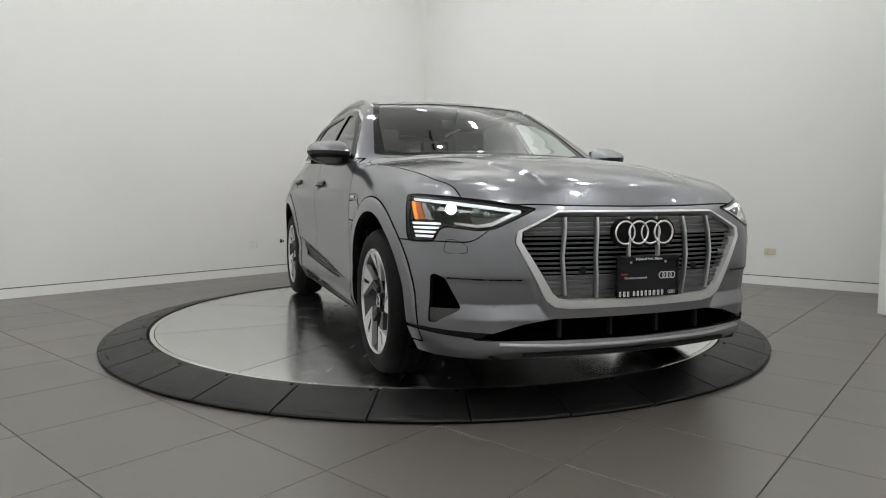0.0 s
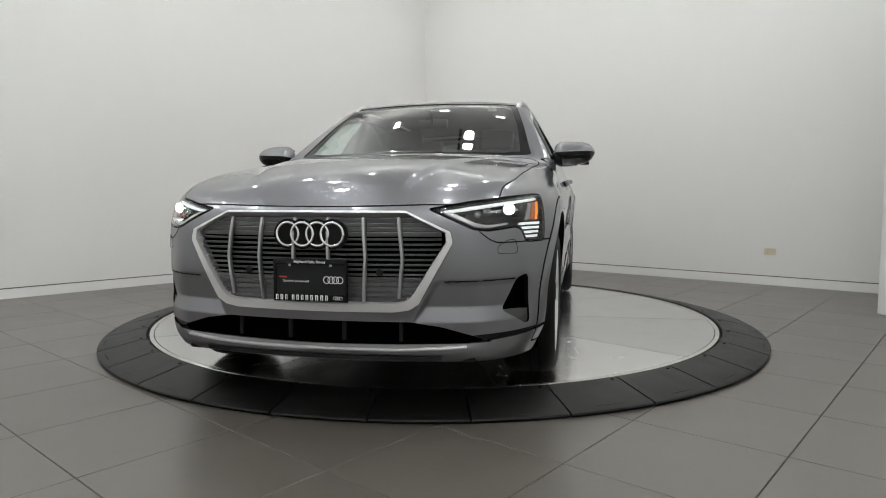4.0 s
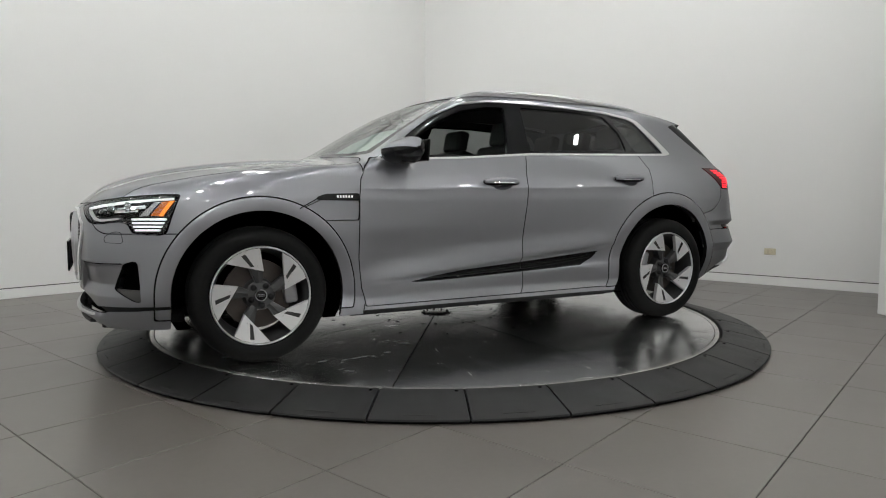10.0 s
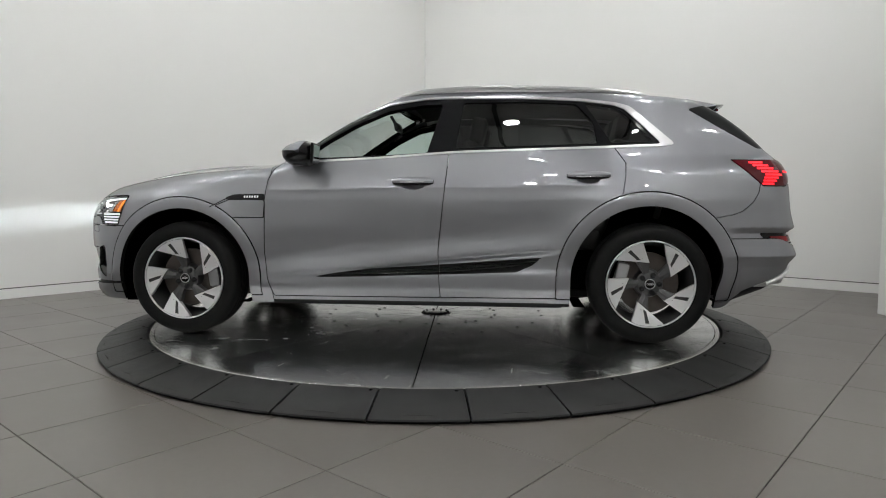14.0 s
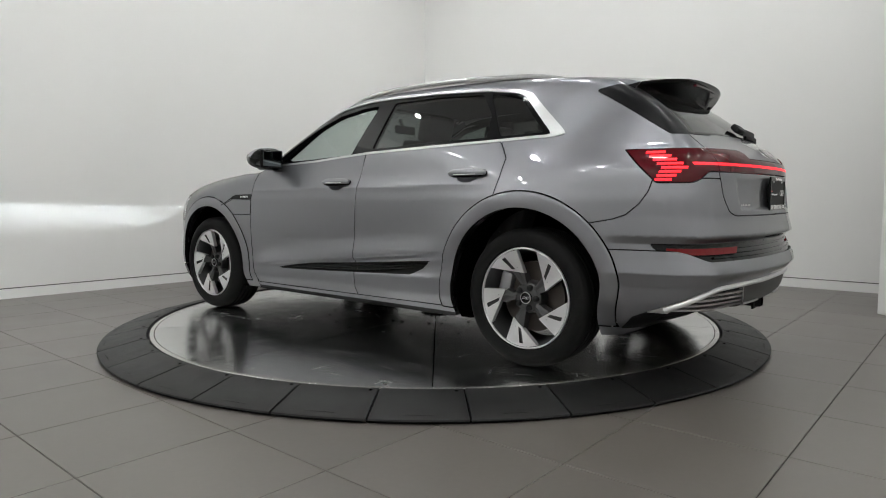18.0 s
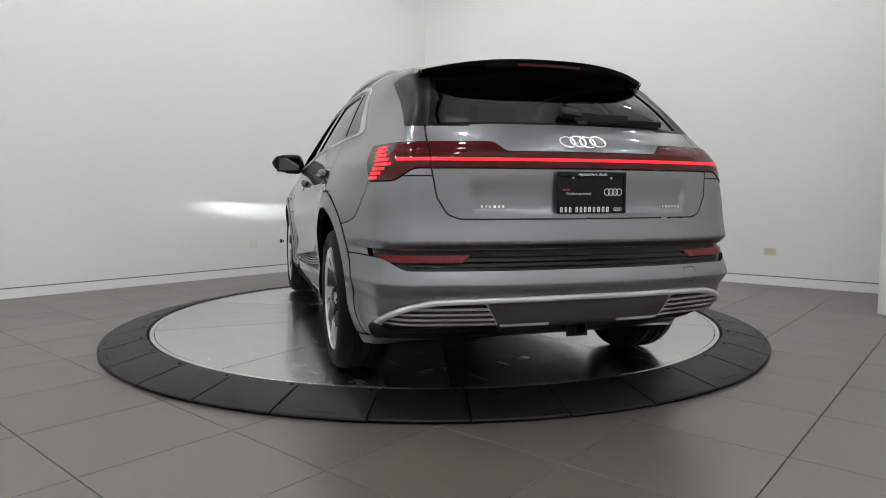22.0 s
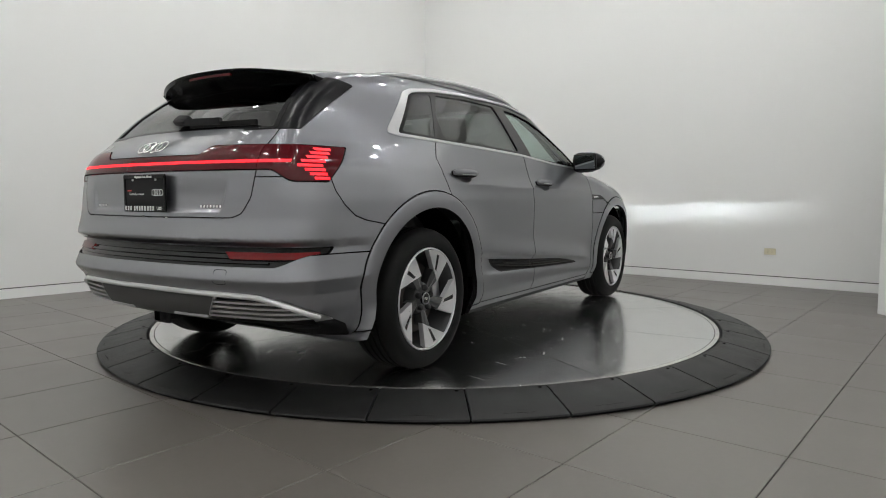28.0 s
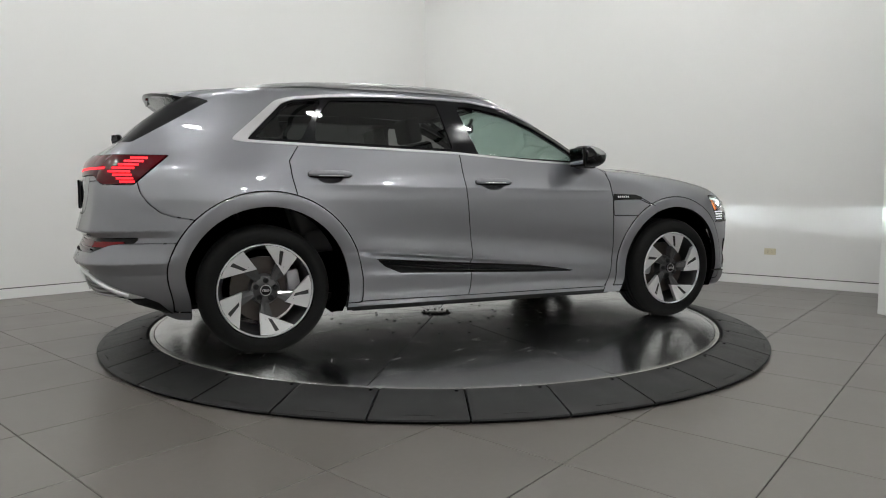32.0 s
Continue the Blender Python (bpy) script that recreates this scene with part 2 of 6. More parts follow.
def wall_run(name, a, b, height, label):
    """A wall with thickness whose inner face runs from a to b."""
    d = (b - a).normalized()
    out = Vector((d.y, -d.x, 0))
    if out.dot(-(a + b) / 2) > 0:
        out = -out
    mid = (a + b) / 2 + out * 0.075 + Vector((0, 0, height / 2))
    turn = Matrix.Rotation(math.atan2(d.y, d.x), 4, "Z")
    bm = box(bmesh.new(), ((b - a).length + 0.15, 0.15, height), Matrix.Translation(mid) @ turn)
    w = part(name, bm, WALL)
    tagged(w, label, "wall", kind="structure")
    inner = lambda z, off: (a + b) / 2 - out * off + Vector((0, 0, z))
    bm = box(bmesh.new(), ((b - a).length, 0.008, 0.092), Matrix.Translation(inner(0.046, 0.004)) @ turn)
    tagged(part("baseboard", bm, BASE), "white painted flush baseboard along the wall", "baseboard", kind="structure")
    # flat dark strip imitates the shade of a gap over the baseboard
    bm = box(bmesh.new(), ((b - a).length, 0.004, 0.009), Matrix.Translation(inner(0.0975, 0.002)) @ turn)
    tagged(part("trim", bm, REVEAL), "thin dark strip coloured as the shadow gap above the baseboard", "trim", kind="structure")
    return turn, out


LEFT_TURN, LEFT_OUT = wall_run("wall_left", LEFT_END, CORNER, CEIL_Z, "plain white painted gallery wall")
RIGHT_TURN, RIGHT_OUT = wall_run("wall_right", CORNER, RIGHT_END, CEIL_Z, "plain white painted gallery wall")
BACK_L_TURN, BACK_L_OUT = wall_run("wall_back_left", LEFT_END, BACK, CEIL_Z, "white painted wall that closes the showroom")
BACK_R_TURN, BACK_R_OUT = wall_run("wall_back_right", BACK, RIGHT_END, CEIL_Z, "white painted wall that closes the showroom")
bm = bmesh.new()
prism(bm, [(v.x, v.y) for v in (CORNER, LEFT_END, BACK, RIGHT_END)], 0.1, Matrix.Translation((0, 0, CEIL_Z)))
tagged(part("ceiling", bm, CEIL), "grey painted flat showroom ceiling", "ceiling", kind="structure")
# the end of a white partition at the right
bm = box(bmesh.new(), (2.0, 0.14, CEIL_Z), Matrix.Translation((4.628, 0.2, CEIL_Z / 2)), bevel=0.004)
tagged(part("wall_partition", bm, WALL), "white painted end of a partition wall", "wall", kind="structure")
bm = bmesh.new()
prism(bm, [(v.x, v.y) for v in (CORNER, LEFT_END, BACK, RIGHT_END)], 0.1, Matrix.Translation((0, 0, -0.104)))
FLOOR = tagged(part("floor", bm, GROUT), "dark grout bed under grey porcelain floor tiles", "floor", kind="structure")

# ---- ceiling spots ----
def spotlight(x, y, aim, lens_mat):
    """A round ceiling spot with its glowing lens turned along aim."""
    can = thing("ceiling_spotlight", "small round ceiling spotlight with a bright lens", "spotlight", "ceiling spotlights", pose(x, y, CEIL_Z))
    m = look((0, 0, -0.13), Vector((0, 0, -0.13)) + Vector(aim))
    part("housing", lathe(bmesh.new(), [(0.0005, 0.11), (0.094, 0.10), (0.099, 0.09), (0.099, -0.012), (0.091, -0.012), (0.088, 0.006)], 24, m), BASE, can, smooth=40)
    part("stem", tube(bmesh.new(), 0.012, 0.07, Matrix.Translation((0, 0, -0.035)), 12), BASE, can)
    part("lens", tube(bmesh.new(), 0.088, 0.004, m, 20), lens_mat, can, "glowing white lens")


DOWN_LENS, WALL_LENS, BACK_LENS = (glowing(name, (0.99, 1.0, 0.985), glow) for name, glow in (("spot_lens", DOWN_GLOW), ("wall_spot_lens", WALL_GLOW), ("added_back_spot_lens", BACK_GLOW)))
EDGES = ((LEFT_END, BACK), (BACK, RIGHT_END), (RIGHT_END, CORNER), (CORNER, LEFT_END))
for i in range(-3, 4):
    row = [Vector((i * 1.85 + 0.35, j * 1.62 - 0.5 + (0.81 if i % 2 else 0), 0)) for j in range(-5, 4)]
    row = [q for q in row if min((e - s).normalized().cross(q - s).z for s, e in EDGES) > 1.9]
    for q in row:
        spotlight(q.x, q.y, (0, 0, -1), DOWN_LENS)
    if len(row) > 1:
        span = row[-1].y - row[0].y + 0.5
        rail = thing("lighting_track", "black ceiling track that carries spotlights", "track", "lighting tracks", pose(row[0].x - 0.16, (row[0].y + row[-1].y) / 2, CEIL_Z))
        part("channel", box(bmesh.new(), (0.05, span, 0.05), Matrix.Translation((0, 0, -0.025)), 0.004), MATT, rail)
# the two back rows are unseen spots, added to light the walls there
for start, d, out, n, mat in ((CORNER, LEFT_DIR, LEFT_OUT, 6, WALL_LENS), (CORNER, RIGHT_DIR, RIGHT_OUT, 6, WALL_LENS), (LEFT_END, (BACK - LEFT_END).normalized(), BACK_L_OUT, 5, BACK_LENS), (BACK, (RIGHT_END - BACK).normalized(), BACK_R_OUT, 5, BACK_LENS)):
    for k in range(n):
        q = start + d * (1.5 + 1.35 * k) - out * 1.6
        spotlight(q.x, q.y, out * 0.8 + Vector((0, 0, -1.6)), mat)

# ---- coves: unseen ledges high on each wall, light strips added to brighten the ceiling ----
for name, p, q, out in (("left", LEFT_END, CORNER, LEFT_OUT), ("right", CORNER, RIGHT_END, RIGHT_OUT), ("back_left", LEFT_END, BACK, BACK_L_OUT), ("back_right", BACK, RIGHT_END, BACK_R_OUT)):
    d = (q - p).normalized()
    turn = Matrix.Rotation(math.atan2(d.y, d.x), 4, "Z")
    span = (q - p).length
    mid = (p + q) / 2 - out * 0.10 + Vector((0, 0, 4.05))
    cove = thing("light_cove", "unseen white light cove added high on the wall", "light fitting", "light coves", Matrix.Translation(mid) @ turn)
    part("ledge", box(bmesh.new(), (span - 0.4, 0.198, 0.03)), BASE, cove)
    eye = mid + Vector((0, 0, 0.03))
    area_lamp("added_cove_lamp", look(eye, eye - out * 0.8 + Vector((0, 0, 0.6))) @ Matrix.Rotation(0 if abs((look(eye, eye - out * 0.8 + Vector((0, 0, 0.6))).to_3x3() @ Vector((1, 0, 0))).dot(d)) > 0.7 else radians(90), 4, "Z"), span - 0.8, COVE_WATTS, 170, "RECTANGLE", 0.05)

# ---- turntable ring (does not turn) ----
ring = thing("turntable_ring", "black moulded plastic ramp ring round the turntable", "ramp ring")
SEGS, R_IN, R_OUT = 33, 2.036, 2.320
STEP = 2 * math.pi / SEGS


def ramp_segment():
    bm = bmesh.new()
    half, k = STEP / 2 - 0.0022, 6
    prof = [(R_IN, 0.001), (R_IN, DISC_Z + 0.002), (R_IN + 0.005, DISC_Z + 0.007), (R_IN + 0.052, DISC_Z + 0.005), (R_OUT - 0.012, 0.025), (R_OUT - 0.003, 0.021), (R_OUT, 0.015), (R_OUT - 0.014, 0.001)]
    rows = [[bm.verts.new((r * math.cos(-half + 2 * half * i / k), r * math.sin(-half + 2 * half * i / k), z)) for r, z in prof] for i in range(k + 1)]
    for a, b in zip(rows, rows[1:]):
        for j in range(len(prof)):
            j2 = (j + 1) % len(prof)
            bm.faces.new((a[j], b[j], b[j2], a[j2]))
    bm.faces.new(rows[0]), bm.faces.new(rows[-1][::-1])
    bmesh.ops.recalc_face_normals(bm, faces=bm.faces[:])
    return bm


SEG0 = radians(-97.25)
first = part("ramp_segment", ramp_segment(), RAMP, ring, smooth=25)
first.matrix_basis = Matrix.Rotation(SEG0 + STEP / 2, 4, "Z")
part("screw_hole", tube(bmesh.new(), 0.009, 0.004, Matrix.Translation((R_IN + 0.030, STEP * R_IN / 2 - 0.035, DISC_Z + 0.0055)), 16), DARK, first)
bm = bmesh.new()
for k, w in enumerate((0.022, 0.016, 0.030, 0.012, 0.024)):
    box(bm, (0.006, w, 0.0016), pose(R_OUT - 0.040, -0.062 + 0.029 * k, 0.0325, 0, 9.6, 0))
part("moulded_mark", bm, RAMP, first, "raised moulded marking")
# near-black underlay added so the seams between segments read as deep shade
part("seam_shade_underlay", lathe(bmesh.new(), [(R_IN + 0.004, 0.0005), (R_IN + 0.004, DISC_Z - 0.012), (R_IN + 0.052, DISC_Z - 0.012), (R_OUT - 0.02, 0.010), (R_OUT - 0.02, 0.0005)], 132), DARK, ring)
for i in range(1, SEGS):
    m = Matrix.Rotation(SEG0 + STEP * (i + 0.5), 4, "Z")
    copy_thing(first, m)

# ---- turntable disc (turns with the car) ----
table = thing("turntable", "round brushed metal turntable in wedge plates", "turntable", m=pose(0, 0, DISC_Z))
WEDGES, R_DISC = 10, 2.022
W0 = radians(57.5)
for i in range(WEDGES):
    a0, a1 = W0 + 2 * math.pi * i / WEDGES, W0 + 2 * math.pi * (i + 1) / WEDGES
    g, k = 0.0028, 12
    bm = bmesh.new()
    mid = (a0 + a1) / 2
    pts = [(0.13 * math.cos(mid), 0.13 * math.sin(mid))]
    for j in range(k + 1):
        a = a0 + g / R_DISC + (a1 - a0 - 2 * g / R_DISC) * j / k
        pts.append(((R_DISC - 0.031) * math.cos(a), (R_DISC - 0.031) * math.sin(a)))
    pts[0] = (g * 1.4 / math.sin(math.pi / WEDGES) * math.cos(mid), g * 1.4 / math.sin(math.pi / WEDGES) * math.sin(mid))
    prism(bm, pts, 0.012, Matrix.Translation((0, 0, -0.012)))
    part("deck_plate", bm, PLATE, table)
part("edge_trim", lathe(bmesh.new(), [(R_DISC - 0.0275, -0.03), (R_DISC - 0.0275, -0.001), (R_DISC - 0.026, 0.001), (R_DISC - 0.002, 0.001), (R_DISC, -0.001), (R_DISC, -0.03)], 160, closed=True), TRIM_METAL, table, "pale metal edge strip", smooth=30)
part("underside", tube(bmesh.new(), R_DISC - 0.024, 0.02, Matrix.Translation((0, 0, -0.026)), 96), DARK, table)
for k in range(10):
    t = 2 * math.pi * k / 10
    part("hub_bolt", tube(bmesh.new(), 0.008, 0.008, Matrix.Translation((0.095 * math.cos(t), 0.095 * math.sin(t), 0.010)), 8), MATT, table)
for k in range(10):
    t = W0 + 2 * math.pi * (k + 0.5) / 10
    for r in (0.45, 0.80):
        for w in (-0.10, 0.10):
            part("deck_bolt", tube(bmesh.new(), 0.011, 0.003, Matrix.Translation((r * math.cos(t) - w * math.sin(t), r * math.sin(t) + w * math.cos(t), 0.0012)), 10), MATT, table)
part("hub_cap", lathe(bmesh.new(), [(0.0001, 0.008), (0.10, 0.008), (0.112, 0.005), (0.118, 0.0), (0.10, -0.005)], 32), TRIM_METAL, table, smooth=30)

# ---- the car's skin: one smooth solid from a plan, a side and sections ----
def curve(x, pts):
    """A smooth monotone curve through (x, y) points."""
    px, py = np.array([q[0] for q in pts], float), np.array([q[1] for q in pts], float)
    h, d = np.diff(px), np.diff(py) / np.diff(px)
    m = np.zeros(len(px))
    m[0], m[-1] = d[0], d[-1]
    for i in range(1, len(px) - 1):
        if d[i - 1] * d[i] > 0:
            w1, w2 = 2 * h[i] + h[i - 1], h[i] + 2 * h[i - 1]
            m[i] = (w1 + w2) / (w1 / d[i - 1] + w2 / d[i])
    x = np.clip(x, px[0], px[-1])
    i = np.clip(np.searchsorted(px, x, "right") - 1, 0, len(px) - 2)
    s = (x - px[i]) / h[i]
    return ((2 * s**3 - 3 * s**2 + 1) * py[i] + (s**3 - 2 * s**2 + s) * h[i] * m[i] + (3 * s**2 - 2 * s**3) * py[i + 1] + (s**3 - s**2) * h[i] * m[i + 1])


def step(a, b, x):
    s = np.clip((x - a) / (b - a), 0, 1)
    return s * s * (3 - 2 * s)


def smin(a, b, k):
    h = np.maximum(k - np.abs(a - b), 0) / k
    return np.minimum(a, b) - h * h * k / 4


AXLE, HUB_Z = 1.464, 0.3645
ARCH_F, ARCH_R = (1.466, 0.372, 0.444, 0.517), (-1.444, 0.378, 0.455, 0.540)   # x, z, opening, seam

# top line down the middle: bonnet, windscreen, roof, rear window, tail
TOP = [(-2.6, 1.02), (-2.42, 1.085), (-2.34, 1.135), (-2.265, 1.185), (-2.10, 1.336), (-1.90, 1.460), (-1.76, 1.520), (-1.5, 1.555), (-0.95, 1.595), (-0.4, 1.605),
       (0.0, 1.590), (0.2, 1.543), (0.4, 1.463), (0.6, 1.354), (0.8, 1.235), (0.97, 1.146), (1.05, 1.125), (1.5, 1.092), (1.9, 1.034), (2.2, 0.940), (2.36, 0.838)]
CROWN = [(-2.4, 0.05), (-1.8, 0.05), (-0.4, 0.062), (0.2, 0.062), (0.6, 0.050), (1.0, 0.048), (1.5, 0.06), (2.0, 0.075), (2.3, 0.08)]
# nose and tail lines down the middle
NOSE = [(0.16, 2.20), (0.22, 2.30), (0.27, 2.338), (0.33, 2.328), (0.42, 2.342), (0.50, 2.355), (0.62, 2.362), (0.74, 2.358), (0.83, 2.335), (0.90, 2.28), (1.1, 2.1)]
TAIL = [(0.25, -2.10), (0.31, -2.26), (0.35, -2.385), (0.40, -2.412), (0.47, -2.428), (0.530, -2.4730), (0.535, -2.4745), (0.540, -2.4735), (0.60, -2.450), (0.672, -2.422), (0.700, -2.4545), (0.704, -2.456), (0.708, -2.4552), (0.80, -2.432), (0.95, -2.415), (1.08, -2.395), (1.2, -2.30)]
# half widths by height at stations along the car
SECTION_Z = (0.18, 0.26, 0.33, 0.40, 0.47, 0.58, 0.72, 0.86, 0.93, 1.02, 1.15, 1.30, 1.45, 1.55, 1.65)
SECTIONS = [
    (2.30, (0.63, 0.67, 0.695, 0.695, 0.695, 0.695, 0.695, 0.685, 0.665, 0.66, 0.6, 0.5, 0.4, 0.3, 0.2)),
    (2.10, (0.775, 0.806, 0.824, 0.824, 0.822, 0.822, 0.820, 0.804, 0.786, 0.745, 0.7, 0.6, 0.5, 0.4, 0.3)),
    (1.80, (0.86, 0.895, 0.918, 0.923, 0.923, 0.926, 0.925, 0.906, 0.888, 0.850, 0.78, 0.7, 0.6, 0.5, 0.4)),
    (1.45, (0.88, 0.915, 0.935, 0.940, 0.943, 0.945, 0.947, 0.940, 0.925, 0.893, 0.82, 0.74, 0.66, 0.58, 0.5)),
    (0.90, (0.865, 0.905, 0.925, 0.922, 0.920, 0.928, 0.938, 0.935, 0.922, 0.905, 0.865, 0.780, 0.69, 0.61, 0.5)),
    (0.30, (0.865, 0.905, 0.930, 0.922, 0.912, 0.922, 0.934, 0.940, 0.930, 0.905, 0.872, 0.795, 0.705, 0.635, 0.5)),
    (-0.70, (0.865, 0.905, 0.930, 0.924, 0.914, 0.924, 0.937, 0.944, 0.934, 0.908, 0.872, 0.795, 0.705, 0.635, 0.5)),
    (-1.10, (0.87, 0.910, 0.932, 0.930, 0.925, 0.935, 0.948, 0.950, 0.935, 0.913, 0.862, 0.785, 0.700, 0.630, 0.5)),
    (-1.46, (0.88, 0.915, 0.935, 0.940, 0.943, 0.948, 0.952, 0.955, 0.943, 0.912, 0.832, 0.760, 0.682, 0.615, 0.5)),
    (-1.85, (0.83, 0.865, 0.890, 0.905, 0.910, 0.915, 0.918, 0.920, 0.908, 0.882, 0.785, 0.690, 0.625, 0.570, 0.48)),
    (-2.15, (0.76, 0.800, 0.835, 0.860, 0.868, 0.868, 0.868, 0.865, 0.852, 0.828, 0.722, 0.625, 0.555, 0.51, 0.45)),
    (-2.45, (0.68, 0.725, 0.765, 0.795, 0.805, 0.803, 0.805, 0.798, 0.786, 0.757, 0.64, 0.55, 0.48, 0.43, 0.4)),
]


def half_width(x, z):
    xs = np.array([s[0] for s in SECTIONS])[::-1]
    rows = [curve(z, list(zip(SECTION_Z, s[1]))) for s in SECTIONS[::-1]]
    x = np.clip(x, xs[0], xs[-1])
    i = np.clip(np.searchsorted(xs, x, "right") - 1, 0, len(xs) - 2)
    stack = np.stack(rows)
    take = lambda k: np.take_along_axis(stack, np.clip(k, 0, len(xs) - 1)[None], 0)[0]
    h = xs[i + 1] - xs[i]
    s = (x - xs[i]) / h
    lo, hi = np.maximum(i - 1, 0), np.minimum(i + 2, len(xs) - 1)
    m0 = (take(i + 1) - take(lo)) / (xs[i + 1] - xs[lo]) * h
    m1 = (take(hi) - take(i)) / (xs[hi] - xs[i]) * h
    y = (2 * s**3 - 3 * s**2 + 1) * take(i) + (s**3 - 2 * s**2 + s) * m0 + (3 * s**2 - 2 * s**3) * take(i + 1) + (s**3 - s**2) * m1
    # rising ridge over the door blades, hollow above and below
    zr = 0.430 + (0.6 - x) * 0.093
    y = y + 0.026 * np.exp(-((z - zr) / np.where(z > zr, 0.080, 0.020)) ** 2) * step(-1.05, -0.75, x) * (1 - step(0.62, 0.92, x))
    # the rocker stands out under the blades
    zb = 0.399 - 0.03 * x
    y = y + 0.011 * np.exp(-((z - zb) / np.where(z > zb, 0.012, 0.055)) ** 2) * step(-0.95, -0.70, x) * (1 - step(0.40, 0.75, x))
    # shoulder crease along the doors
    y = y + 0.0095 * np.exp(-np.abs(z - 0.935 - (0.7 - x) * 0.012) / 0.035) * step(-1.30, -0.95, x) * (1 - step(0.75, 1.05, x))
    # creases of the rear bumper carried round the corner
    y = y + np.interp(z, (0.30, 0.47, 0.533, 0.537, 0.60, 0.672, 0.702, 0.706, 0.80), (-0.02, -0.014, 0.008, 0.008, -0.004, -0.012, 0.004, 0.004, 0.0)) * (1 - step(-2.05, -1.85, x))
    # flared lips over the wheels
    for ax, az, r0, r1 in (ARCH_F, ARCH_R):
        r = np.hypot(x - ax, z - az)
        up = step(0.15, 0.45, z)
        y = y + 0.016 * np.exp(-((r - r0 - 0.03) / 0.11) ** 2) * up + 0.006 * (1 - step(r1 - 0.012, r1 + 0.004, r)) * up
    return y


def top_height(x, y):
    bow = np.where(x > 0.1, 0.09 * step(0.0, 0.35, x) * (1 - step(0.95, 1.15, x)), 0) - 0.06 * (1 - step(-2.1, -1.7, x))
    z = curve(x + bow * (y / 0.7) ** 2, TOP) - curve(x, CROWN) * np.abs(y / 0.8) ** 2.3
    # raised middle of the bonnet between two creases
    edge = 0.36 + (2.2 - x) * 0.20
    z = z + 0.012 * (1 - step(edge - 0.03, edge + 0.03, y)) * step(1.0, 1.3, x) * (1 - step(2.1, 2.3, x))
    return z


def nose_x(y, z):
    x = curve(z, NOSE) - 0.066 * np.abs(y / 0.556) ** 2.3
    # panel between grille and air curtain leans back under a ledge; the wedge below it faces up
    hollow = np.interp(z, (0.385, 0.442, 0.530, 0.556), (0.0, 0.030, 0.021, 0.0))
    edge = 0.440 + (z - 0.462) * 0.543
    return x - hollow * step(edge + 0.006, edge + 0.030, y)


def tail_x(y, z):
    # the middle of the tailgate lies a little deeper round the plate
    hollow = 0.014 * (1 - step(0.50, 0.53, y + (0.97 - z) * 0.25)) * step(0.815, 0.840, z) * (1 - step(0.88, 0.98, z))
    return curve(z, TAIL) + 0.20 * np.abs(y / 0.95) ** 2.4 + hollow


def solid(q):
    """Positive inside the car's skin."""
    x, y, z = q[:, 0], np.abs(q[:, 1]), q[:, 2]
    side = half_width(x, z) - y
    top = (top_height(x, y) - z) * 0.9
    f = smin(side, top, 0.05 + 0.07 * step(1.0, 1.6, x))
    f = smin(f, nose_x(y, z) - x, 0.05 + 0.10 * step(0.5, 0.8, y))
    f = smin(f, x - tail_x(y, z), 0.04 + 0.08 * step(0.5, 0.8, y))
    return smin(f, z - 0.19 - 0.150 * (1 - step(-2.35, -1.80, x)), 0.03)


def slope_of(q, e=0.002):
    g = np.empty_like(q)
    for k in range(3):
        a, b = q.copy(), q.copy()
        a[:, k] += e
        b[:, k] -= e
        g[:, k] = (solid(a) - solid(b)) / (2 * e)
    return g


